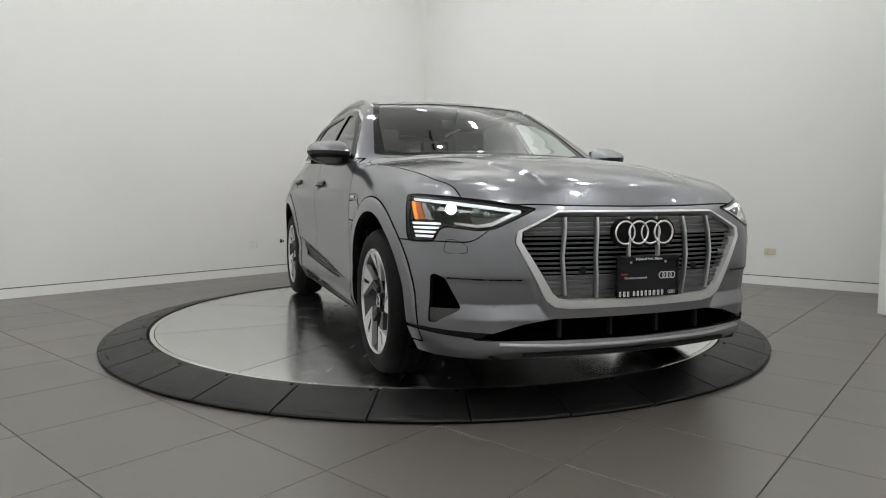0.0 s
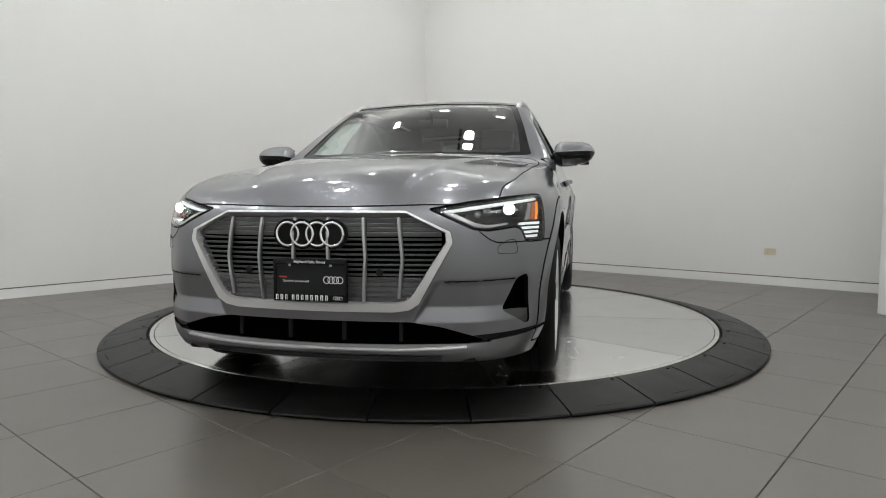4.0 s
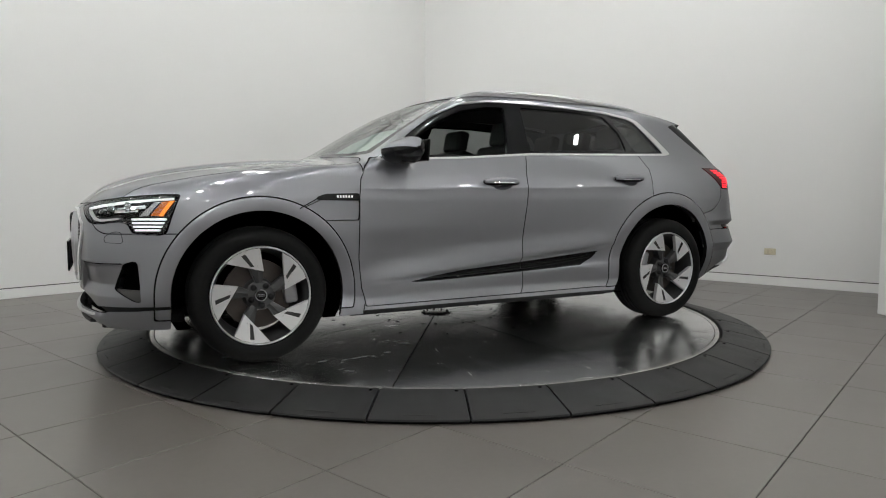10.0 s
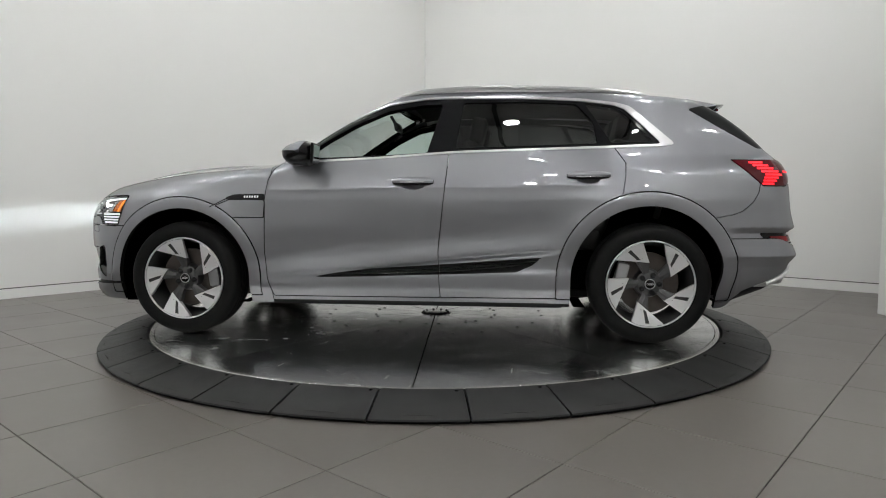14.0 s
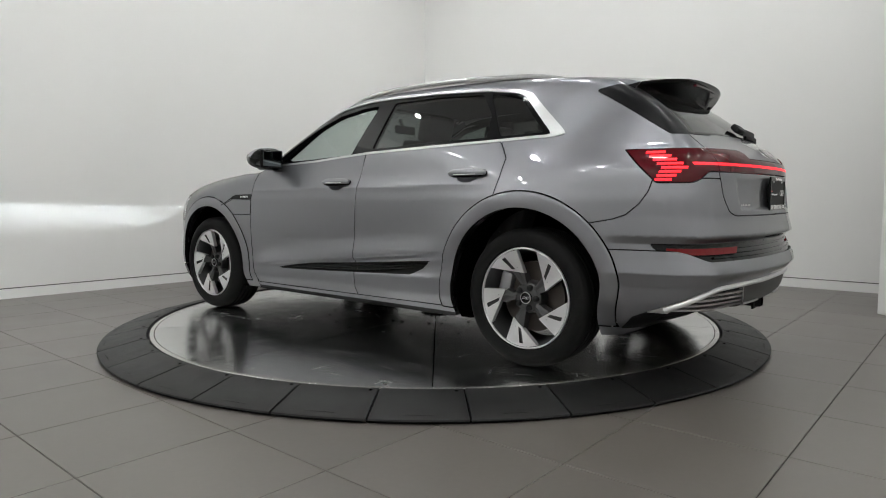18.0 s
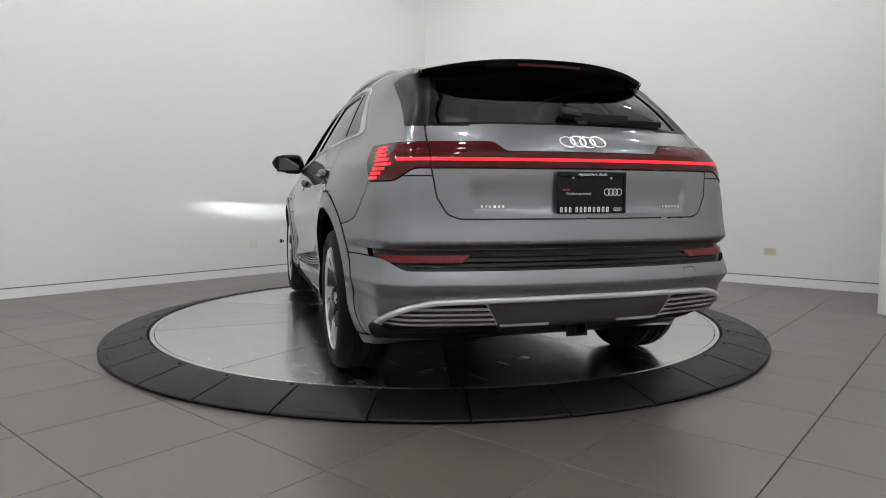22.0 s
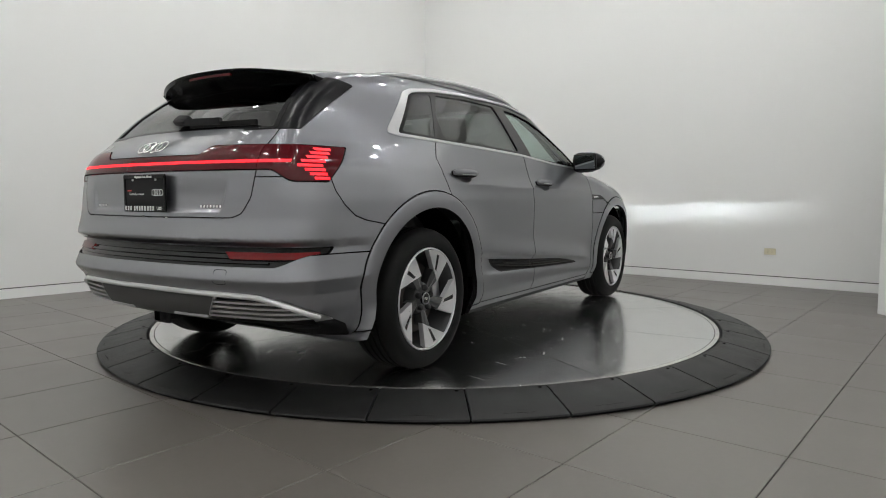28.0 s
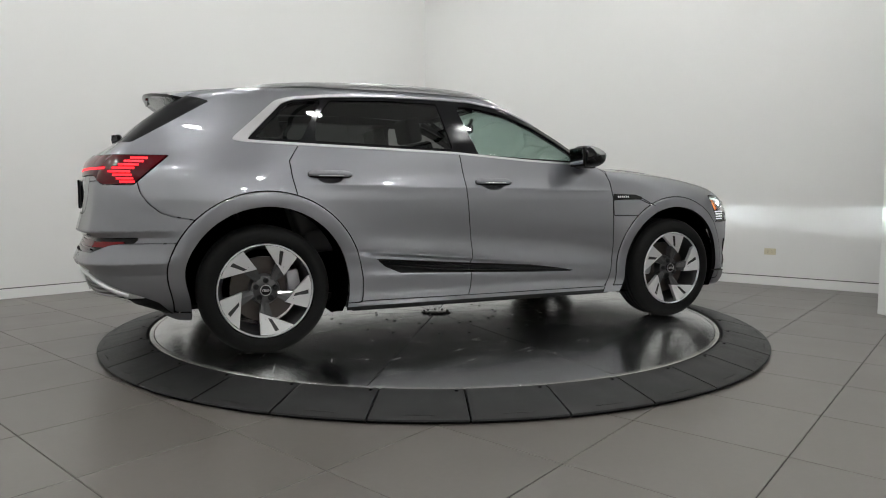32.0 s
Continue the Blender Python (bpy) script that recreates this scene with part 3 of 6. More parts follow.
def skin_mesh(h=0.0125):
    """Half of the skin (y >= 0) as points, normals and triangles."""
    gx, gy, gz = np.arange(-2.62, 2.46, h), np.arange(-1.5 * h, 1.06, h), np.arange(0.12, 1.70, h)
    nx, ny, nz = len(gx), len(gy), len(gz)
    grid = np.stack(np.meshgrid(gx, gy, gz, indexing="ij"), -1)
    f = solid(grid.reshape(-1, 3)).reshape(nx, ny, nz)
    inside = f > 0
    cell = inside[:-1, :-1, :-1].astype(int)
    for a, b, c in ((1, 0, 0), (0, 1, 0), (0, 0, 1), (1, 1, 0), (1, 0, 1), (0, 1, 1), (1, 1, 1)):
        cell = cell + inside[a:nx - 1 + a, b:ny - 1 + b, c:nz - 1 + c]
    mixed = (cell > 0) & (cell < 8)
    number = np.full(cell.shape, -1)
    number[mixed] = np.arange(mixed.sum())
    pts = grid[:-1, :-1, :-1][mixed] + h / 2
    for _ in range(5):
        g, v = slope_of(pts), solid(pts)
        move = g * (v / np.maximum((g * g).sum(1), 0.05))[:, None]
        size = np.linalg.norm(move, axis=1)
        pts = pts - move * np.minimum(1, h / np.maximum(size, 1e-9))[:, None]
    g = slope_of(pts)
    normals = -g / np.maximum(np.linalg.norm(g, axis=1), 1e-9)[:, None]
    quads = []
    for k in range(3):
        a = [slice(1, -1)] * 3
        a[k] = slice(0, -1)
        b = [slice(1, -1)] * 3
        b[k] = slice(1, None)
        s0, s1 = inside[tuple(a)], inside[tuple(b)]
        for flip in (False, True):
            i, j, m = np.nonzero((s0 & ~s1) if not flip else (~s0 & s1))
            e = [i + 1, j + 1, m + 1]
            e[k] = e[k] - 1
            u, w = [(1, 2), (2, 0), (0, 1)][k]
            ids = []
            for du, dw in ((1, 1), (0, 1), (0, 0), (1, 0)):
                c = [e[0].copy(), e[1].copy(), e[2].copy()]
                c[u], c[w] = c[u] - du, c[w] - dw
                ids.append(number[tuple(c)])
            q = np.stack(ids, 1)
            quads.append(q[:, ::-1] if flip else q)
    quads = np.concatenate(quads)
    quads = quads[(quads >= 0).all(1)]
    tris = np.concatenate([quads[:, [0, 1, 2]], quads[:, [0, 2, 3]]])
    return pts, normals, tris


def clip(skin, d):
    """The part of a skin where the field d is below zero, cut cleanly."""
    pts, nor, tri = skin
    s = d < 0
    t = s[tri]
    count = t.sum(1)
    keep = tri[count == 3]
    out_p, out_n, out_t, base = [pts], [nor], [keep], len(pts)

    def cut(a, b):
        f = (d[a] / (d[a] - d[b]))[:, None]
        n = nor[a] * (1 - f) + nor[b] * f
        return pts[a] * (1 - f) + pts[b] * f, n / np.maximum(np.linalg.norm(n, axis=1), 1e-9)[:, None]

    for c in (1, 2):
        m = tri[count == c]
        if not len(m):
            continue
        k = (s[m] == (c == 1)).argmax(1)
        r = np.arange(len(m))
        a, b, e = m[r, k], m[r, (k + 1) % 3], m[r, (k + 2) % 3]
        p1, n1 = cut(a, b)
        p2, n2 = cut(a, e)
        i1, i2 = base + r, base + len(m) + r
        out_p += [p1, p2]
        out_n += [n1, n2]
        base += 2 * len(m)
        out_t += [np.stack([a, i1, i2], 1)] if c == 1 else [np.stack([i1, b, e], 1), np.stack([i1, e, i2], 1)]
    pts, nor, tri = np.concatenate(out_p), np.concatenate(out_n), np.concatenate(out_t)
    used, back = np.unique(tri, return_inverse=True)
    pts, nor, tri = pts[used], nor[used], back.reshape(-1, 3)
    key, first, inv = np.unique(np.round(pts, 6), axis=0, return_index=True, return_inverse=True)
    tri = inv.reshape(-1)[tri]
    good = (tri[:, 0] != tri[:, 1]) & (tri[:, 1] != tri[:, 2]) & (tri[:, 0] != tri[:, 2])
    return pts[first], nor[first], tri[good]


def outline_field(u, v, outline):
    """Signed distance to a closed outline in a flat view, below zero inside."""
    o = np.array(outline, float)
    best, odd = np.full(len(u), 1e9), np.zeros(len(u), bool)
    for (ax, ay), (bx, by) in zip(o, np.roll(o, -1, 0)):
        ex, ey = bx - ax, by - ay
        t = np.clip(((u - ax) * ex + (v - ay) * ey) / (ex * ex + ey * ey), 0, 1)
        best = np.minimum(best, np.hypot(u - ax - ex * t, v - ay - ey * t))
        if ay != by:
            odd ^= ((ay > v) != (by > v)) & (u < (bx - ax) * (v - ay) / (by - ay) + ax)
    return np.where(odd, -best, best)


def rounded(outline, r, k=5):
    """An outline with its corners rounded."""
    out = []
    n = len(outline)
    for i in range(n):
        a, b, c = (Vector(outline[(i + j) % n]) for j in (-1, 0, 1))
        d1, d2 = (a - b), (c - b)
        s = min(r, d1.length * 0.45, d2.length * 0.45)
        p, q = b + d1.normalized() * s, b + d2.normalized() * s
        for j in range(k + 1):
            t = j / k
            out.append(tuple(p * (1 - t) ** 2 + b * 2 * t * (1 - t) + q * t * t))
    return out


def skin_part(name, skin, mat, parent, label="", mirrored=False, both=False, depth=0.022, lift=0.0, dark_edge=None):
    """A panel from a piece of skin, with its edges turned inwards."""
    dark_edge = (mat is PAINT) if dark_edge is None else dark_edge
    pts, nor, tri = (a.copy() for a in skin)
    if mirrored or both:
        flip = np.array([1, -1, 1])
        if both:
            n = len(pts)
            pts, nor, tri = np.concatenate([pts, pts * flip]), np.concatenate([nor, nor * flip]), np.concatenate([tri, tri[:, ::-1] + n])
            key, first, inv = np.unique(np.round(pts + 0.0, 5) + 0.0, axis=0, return_index=True, return_inverse=True)
            pts, nor, tri = pts[first], nor[first], inv.reshape(-1)[tri]
            mid = np.abs(pts[:, 1]) < 1e-4
            nor[mid, 1] = 0
        else:
            pts, nor, tri = pts * flip, nor * flip, tri[:, ::-1]
    pts = pts + nor * lift
    if depth:
        e = np.concatenate([tri[:, [0, 1]], tri[:, [1, 2]], tri[:, [2, 0]]])
        lo = np.sort(e, 1)
        code = lo[:, 0] * len(pts) + lo[:, 1]
        _, idx, cnt = np.unique(code, return_index=True, return_counts=True)
        edge = e[idx[cnt == 1]]
        rim = np.unique(edge)
        spot = np.full(len(pts), -1)
        n = len(pts)
        # the turned edge has its own points so that its shading stays crisp
        spot[rim] = np.arange(len(rim))
        pts = np.concatenate([pts, pts[rim], pts[rim] - nor[rim] * depth])
        a, b = spot[edge[:, 0]], spot[edge[:, 1]]
        side = np.zeros((len(rim), 3))
        d = pts[edge[:, 1]] - pts[edge[:, 0]]
        out = np.cross(d, nor[edge[:, 0]])
        np.add.at(side, a, out)
        np.add.at(side, b, out)
        side /= np.maximum(np.linalg.norm(side, axis=1), 1e-9)[:, None]
        nor = np.concatenate([nor, side, side])
        k = len(rim)
        tri = np.concatenate([tri, np.stack([n + b, n + a, n + k + a], 1), np.stack([n + b, n + k + a, n + k + b], 1)])
    ob = new(name, mesh_of(name, pts, tri, mat, nor))
    # turned edges of painted panels go black to imitate shade in the gaps
    if depth and dark_edge:
        ob.data.materials.append(GAP_SHADE)
        ids = np.zeros(len(tri), np.int32)
        ids[-2 * len(edge):] = 1
        ob.data.polygons.foreach_set("material_index", ids)
    ob.parent = parent
    return tagged(ob, label=label)


SKIN = skin_mesh()
SKIN = clip(SKIN, -SKIN[0][:, 1])
SKIN[0][:, 1] = np.maximum(SKIN[0][:, 1], 0)
TREE = BVHTree.FromPolygons([tuple(v) for v in SKIN[0]], [tuple(int(i) for i in t) for t in SKIN[2]])


def on_skin(view, a, b, lift=0.0):
    """The point of the skin seen at (a, b) in a flat view: side (x, z), top (x, y), front or rear (y, z)."""
    far = 3.5
    sgn = 1
    if view == "side":
        o, d = Vector((a, far, b)), Vector((0, -1, 0))
    elif view == "top":
        sgn = -1 if b < 0 else 1
        o, d = Vector((a, abs(b), far)), Vector((0, 0, -1))
    else:
        sgn = -1 if a < 0 else 1
        o, d = Vector((far if view == "front" else -far, max(abs(a), 1e-4), b)), Vector((-1 if view == "front" else 1, 0, 0))
    hit, n, _, _ = TREE.ray_cast(o, d)
    if hit is None:
        hit, n, _, _ = TREE.find_nearest(o + d * 1.3)
    hit = hit + n * lift
    return Vector((hit.x, hit.y * sgn, hit.z)), Vector((n.x, n.y * sgn, n.z))


car = thing("suv_car", "grey metallic electric SUV with lit lamps on the turntable", "car")


# ---- cutting the skin into panels ----
GAP = 0.0027
rest = SKIN


def xyz(skin):
    return skin[0][:, 0], skin[0][:, 1], skin[0][:, 2]


def side_view(skin):
    x, y, z = xyz(skin)
    return x, z


def front_view(skin):
    x, y, z = xyz(skin)
    return y, z


def round_nose(skin):
    """Distance round the front corner from the middle, and height."""
    x, y, z = xyz(skin)
    return 0.95 * np.arctan2(y, x - 1.3), z


def take(field, gap=GAP):
    """Cuts the piece where the field is negative out of what is left of the skin."""
    global rest
    d = field(rest)
    piece = clip(rest, d + gap)
    rest = clip(rest, gap - d)
    return piece


def sub(piece, field):
    return clip(piece, field(piece))


def refine(piece, times=1):
    """Splits every triangle into four, for shapes finer than the skin's mesh."""
    pts, nor, tri = piece
    for _ in range(times):
        e = np.sort(np.concatenate([tri[:, [0, 1]], tri[:, [1, 2]], tri[:, [2, 0]]]), 1)
        u, inv = np.unique(e, axis=0, return_inverse=True)
        inv = inv.reshape(-1) + len(pts)
        n = nor[u[:, 0]] + nor[u[:, 1]]
        pts = np.concatenate([pts, (pts[u[:, 0]] + pts[u[:, 1]]) / 2])
        nor = np.concatenate([nor, n / np.maximum(np.linalg.norm(n, axis=1), 1e-9)[:, None]])
        k = len(tri)
        ab, bc, ca = inv[:k], inv[k:2 * k], inv[2 * k:]
        tri = np.concatenate([np.stack([tri[:, 0], ab, ca], 1), np.stack([ab, tri[:, 1], bc], 1), np.stack([ca, bc, tri[:, 2]], 1), np.stack([ab, bc, ca], 1)])
    return pts, nor, tri


def level(piece, z0, z1):
    """The band of a piece between two heights."""
    piece = clip(piece, z0 - piece[0][:, 2])
    return clip(piece, piece[0][:, 2] - z1)


def side_poly(outline, depth=0.09, r=0.0):
    o = rounded(outline, r) if r else outline

    def field(skin):
        x, y, z = xyz(skin)
        return np.maximum(outline_field(x, z, o), half_width(x, z) - depth - y)
    return field


def poly(view, outline, limit=None, r=0.0):
    o = rounded(outline, r) if r else outline

    def field(skin):
        d = outline_field(*view(skin), o)
        return np.maximum(d, limit(*xyz(skin))) if limit else d
    return field


def arch_field(arch, r):
    ax, az = arch[0], arch[1]

    def field(skin):
        x, y, z = xyz(skin)
        d = np.where(z > az, np.hypot(x - ax, z - az), np.abs(x - ax)) - r
        if ax < 0:
            d = d + 0.045 * (1 - step(az - 0.10, az + 0.16, z)) * (x < ax)
        return np.maximum(d, 0.45 - y)
    return field


def pair(name, piece, mat, parent=None, label="", **kw):
    """The same panel on both sides of the car."""
    a = skin_part(name, piece, mat, parent or car, label, **kw)
    b = skin_part(name, piece, mat, parent or car, label, mirrored=True, **kw)
    return a, b


# floor edge and wheel openings
rest = clip(rest, 0.212 - rest[0][:, 2])
for arch in (ARCH_F, ARCH_R):
    take(arch_field(arch, arch[2]), 0.0)

# side windows with their bright surround
DLO = [(0.80, 1.097), (0.58, 1.272), (0.36, 1.398), (0.15, 1.487), (-0.08, 1.523), (-0.31, 1.532), (-0.70, 1.525), (-1.05, 1.505), (-1.28, 1.474), (-1.36, 1.448), (-1.60, 1.226),
       (-1.612, 1.206), (-1.55, 1.194), (-1.16, 1.180), (-0.28, 1.156), (0.23, 1.121)]
PANE = [(0.766, 1.109), (0.577, 1.261), (0.36, 1.387), (0.15, 1.476), (-0.08, 1.511), (-0.31, 1.516), (-0.70, 1.509), (-1.05, 1.488), (-1.265, 1.457), (-1.325, 1.431), (-1.525, 1.222), (-1.527, 1.208),
        (-1.16, 1.193), (-0.28, 1.168), (0.23, 1.133)]
DLO = rounded(DLO, 0.02)


def window_field(skin):
    x, y, z = xyz(skin)
    return np.maximum(outline_field(x, z, DLO), half_width(x, z) - 0.11 + 0.082 * step(0.05, 0.30, x) - y)


dlo = take(window_field, 0.0)
pane_field = side_poly(PANE, 0.2, 0.012)
chrome = clip(dlo, -pane_field(dlo))
glass = clip(dlo, pane_field(dlo))
trims = pair("window_trim", chrome, SILVER, label="satin silver window surround", lift=0.004, depth=0.02)
FRONT_PANE = [(0.68, 1.13), (0.545, 1.236), (0.355, 1.350), (0.15, 1.438), (-0.05, 1.475), (-0.19, 1.482), (-0.185, 1.44), (-0.115, 1.18), (-0.11, 1.16), (0.23, 1.143)]
REAR_PANE = [(-0.325, 1.490), (-0.70, 1.490), (-1.03, 1.472), (-1.135, 1.345), (-1.15, 1.213), (-0.285, 1.188)]
QUARTER = [(-1.085, 1.470), (-1.25, 1.446), (-1.30, 1.425), (-1.49, 1.225), (-1.235, 1.214)]
frame_piece = glass
panes = {}
for key, o in (("front", FRONT_PANE), ("rear", REAR_PANE), ("quarter", QUARTER)):
    f = side_poly(o, 0.3, 0.02)
    panes[key] = clip(frame_piece, f(frame_piece))
    frame_piece = clip(frame_piece, -f(frame_piece))
pair("window_frame", frame_piece, BLACK, label="gloss black window frame and pillar trim", lift=-0.003, depth=0.03)
pair("rear_door_window", panes["rear"], TINTED, label="dark tinted rear door glass", lift=-0.010, depth=0)
pair("quarter_window", panes["quarter"], TINTED, label="dark tinted quarter glass", lift=-0.006, depth=0)
skin_part("front_door_window", panes["front"], SIDE_GLASS, car, "closed greenish front door glass", mirrored=True, lift=-0.012, depth=0)

# windscreen, rear window
SCREEN = [(0.975, 0.0), (0.955, 0.30), (0.885, 0.58), (0.80, 0.725), (0.775, 0.745), (0.45, 0.665), (0.115, 0.575), (0.125, 0.50), (0.165, 0.25), (0.175, 0.0), (0.6, -0.3)]
screen = take(poly(lambda s: (s[0][:, 0], s[0][:, 1]), SCREEN, lambda x, y, z: 1.02 - z), 0.0)
inner = poly(lambda s: (s[0][:, 0], s[0][:, 1]), [(0.93, 0.0), (0.91, 0.30), (0.845, 0.56), (0.775, 0.68), (0.45, 0.625), (0.165, 0.545), (0.185, 0.48), (0.215, 0.25), (0.225, 0.0), (0.6, -0.3)])
skin_part("windscreen", clip(screen, inner(screen)), WINDSCREEN, car, "clear windscreen glass", both=True, lift=-0.004, depth=0)
skin_part("windscreen_border", clip(screen, -inner(screen)), BLACK, car, "black windscreen border", both=True, lift=-0.0035, depth=0.006)
BACKLIGHT = [(0.0, 1.196), (0.35, 1.194), (0.605, 1.183), (0.62, 1.19), (0.53, 1.44), (0.50, 1.475), (0.0, 1.50), (-0.3, 1.35)]
back = take(poly(front_view, BACKLIGHT, lambda x, y, z: x + 1.66), 0.0)
inner = poly(front_view, [(0.0, 1.205), (0.35, 1.203), (0.594, 1.194), (0.508, 1.43), (0.0, 1.46), (-0.3, 1.35)])
skin_part("rear_window", clip(back, inner(back)), REAR_GLASS, car, "dark tinted rear window", both=True, lift=-0.004, depth=0)
skin_part("rear_window_border", clip(back, -inner(back)), BLACK, car, "gloss black side fins of the rear window", both=True, lift=0.002, depth=0.02)

FIN = [(-1.718, 1.430), (-1.80, 1.452), (-1.94, 1.478), (-2.04, 1.40), (-2.30, 1.183), (-2.122, 1.183)]
fin_skin = take(poly(side_view, FIN, lambda x, y, z: 0.45 - y), 0.001)
pair("rear_fin", fin_skin, FIN_BLACK, label="gloss black fin beside the rear window", lift=0.001, depth=0.01)

# lamps and openings at the nose
LAMP = [(0.965, 0.897), (0.90, 0.899), (0.746, 0.888), (0.580, 0.868), (0.425, 0.838), (0.445, 0.826), (0.564, 0.757), (0.62, 0.750), (0.735, 0.764), (0.765, 0.752), (0.785, 0.710), (0.80, 0.700), (0.905, 0.697), (0.925, 0.712)]
NOSE_ONLY = lambda x, y, z: 1.7 - x
lamp = take(poly(round_nose, LAMP, NOSE_ONLY, 0.012))
FRAME = [(0.0, 0.829), (0.385, 0.829), (0.562, 0.750), (0.573, 0.705), (0.440, 0.462), (0.400, 0.436), (0.34, 0.427), (0.0, 0.424), (-0.3, 0.6)]
MOUTH = [(0.0, 0.820), (0.388, 0.820), (0.543, 0.746), (0.547, 0.707), (0.416, 0.495), (0.384, 0.470), (0.34, 0.462), (0.0, 0.460), (-0.3, 0.6)]
mouth = take(poly(front_view, FRAME, NOSE_ONLY), 0.001)
mouth = refine(mouth, 1)
f = poly(front_view, MOUTH)
skin_part("grille_frame", clip(mouth, -f(mouth)), SATIN, car, "satin silver octagonal grille frame", both=True, lift=0.008, depth=0.05)
opening = clip(mouth, f(mouth))
# near-black sheet in place of the shaded depth behind the slats
skin_part("grille_shade_sheet", opening, DARK, car, both=True, lift=-0.055, depth=0)
INTAKE = [(0.0, 0.384), (0.40, 0.384), (0.52, 0.364), (0.67, 0.318), (0.72, 0.299), (0.0, 0.290), (-0.3, 0.33)]
intake = take(poly(front_view, INTAKE, NOSE_ONLY, 0.01), 0.001)
# the shade inside the intake is a near-black sheet
skin_part("lower_intake", intake, DARK, car, "near-black sheet for the shaded lower air intake", both=True, lift=-0.05, depth=0)
CURTAIN = [(0.802, 0.560), (0.785, 0.566), (0.742, 0.552), (0.684, 0.430), (0.694, 0.416), (0.785, 0.360), (0.812, 0.360)]
curtain = take(poly(round_nose, CURTAIN, NOSE_ONLY, 0.01), 0.001)
# shaded depth of the curtain, put in as a near-black sheet
pair("air_curtain", curtain, DARK, label="near-black sheet for the shaded air curtain opening", lift=-0.045, depth=0)
blade = sub(curtain, poly(round_nose, [(0.60, 0.435), (0.66, 0.428), (0.86, 0.415), (0.86, 0.35), (0.60, 0.35)]))
pair("curtain_blade", blade, GREY_PLASTIC, label="dark blade in the air curtain", lift=-0.008, depth=0.02)
# dark strips put the shade of the insert's ledges into the colour
for o in ([(0.470, 0.5530), (0.738, 0.5570), (0.738, 0.5490), (0.470, 0.5470)], [(0.405, 0.4365), (0.680, 0.4365), (0.680, 0.4315), (0.405, 0.4315)]):
    joint = take(poly(round_nose, o, NOSE_ONLY), 0.0)
    pair("bumper_ledge_shade", joint, DARK, label="dark strip for the shade along the bumper insert", lift=-0.006, depth=0)
GROOVE = [(0.45, 0.318), (0.60, 0.330), (0.93, 0.338), (0.93, 0.322), (0.62, 0.303), (0.50, 0.296)]
groove = take(poly(round_nose, GROOVE, NOSE_ONLY), 0.0)
pair("bumper_groove", groove, MATT, label="black groove over the front lip", lift=-0.012, depth=0)

# tail lamps and tail openings
def tail_lamp(skin):
    x, y, z = xyz(skin)
    top = 1.109 - 0.040 * (1 - step(0.335, 0.40, y))
    low = 0.950 + 0.050 * (1 - step(0.70, 0.80, y))
    tip = (x + 1.946 + (1.106 - z) * 1.09) * 0.68
    return np.maximum.reduce([z - top, low - z, tip])


band = take(tail_lamp)
STRIP = lambda s: np.maximum.reduce([s[0][:, 2] - 0.672, 0.592 + 0.05 * step(0.74, 0.86, s[0][:, 1]) - s[0][:, 2], s[0][:, 0] + 2.095 + (0.672 - s[0][:, 2]) * 0.9])
strip = take(STRIP, 0.001)
UNDER = [(-0.3, 0.478), (0.38, 0.476), (0.56, 0.470), (0.66, 0.450), (0.76, 0.400), (0.90, 0.318), (0.93, 0.25), (-0.3, 0.25)]
TAIL_ONLY = lambda x, y, z: x + 1.86


def round_tail(skin):
    """Distance round the rear corner from the middle, and height."""
    x, y, z = xyz(skin)
    return 0.95 * np.arctan2(y, -(x + 1.4)), z


under = take(poly(round_tail, UNDER, TAIL_ONLY), 0.001)

# panels
for arch, keep in ((ARCH_F, 0.262), (ARCH_R, 0.262)):
    f = arch_field(arch, arch[3])
    piece = take(lambda s: np.maximum(f(s), keep - s[0][:, 2]), 0.0036)
    pair("wheel_arch", piece, PAINT, label="painted wheel arch lip", lift=0.0, depth=0.03)
badge = take(side_poly([(0.914, 0.908), (1.11, 0.903), (1.16, 0.886), (1.165, 0.874), (1.15, 0.870), (0.914, 0.867)]), 0.0005)
badges = pair("fender_badge", badge, BLACK, label="gloss black badge strip on the wing", lift=0.001, depth=0.01)
for s in (1, -1):
    path = [on_skin("side", x, z, 0.0005)[0] for x, z in zip(np.linspace(1.155, 1.262, 7), np.linspace(0.880, 0.824, 7))]
    part("badge_line", sweep(bmesh.new(), [(q.x, q.y * s, q.z) for q in path], ring_section(0.003, 6)), BLACK, badges[0 if s > 0 else 1])
flap = take(side_poly([(0.914, 0.866), (1.14, 0.871), (1.26, 0.82), (1.2, 0.757), (0.922, 0.757)]))
pair("charge_flap", flap, PAINT, label="painted charging flap")
DOOR_F = [(0.805, 1.115), (0.862, 1.062), (0.897, 0.99), (0.912, 0.885), (0.921, 0.54), (0.906, 0.37), (0.870, 0.258), (-0.197, 0.262), (-0.186, 0.45), (-0.186, 0.572), (-0.224, 0.919), (-0.249, 1.17), (0.3, 1.15)]
DOOR_R = [(-0.249, 1.17), (-0.224, 0.919), (-0.186, 0.572), (-0.186, 0.45), (-0.197, 0.262), (-1.06, 0.268), (-1.06, 0.56), (-1.30, 0.80), (-1.286, 0.90), (-1.306, 1.0), (-1.313, 1.09), (-1.24, 1.20), (-0.8, 1.20)]
BLADE = [(0.64, 0.381), (0.45, 0.414), (0.25, 0.440), (-0.197, 0.470), (-0.82, 0.518), (-0.76, 0.468), (-0.665, 0.427), (-0.197, 0.409), (0.25, 0.392)]
cups = []
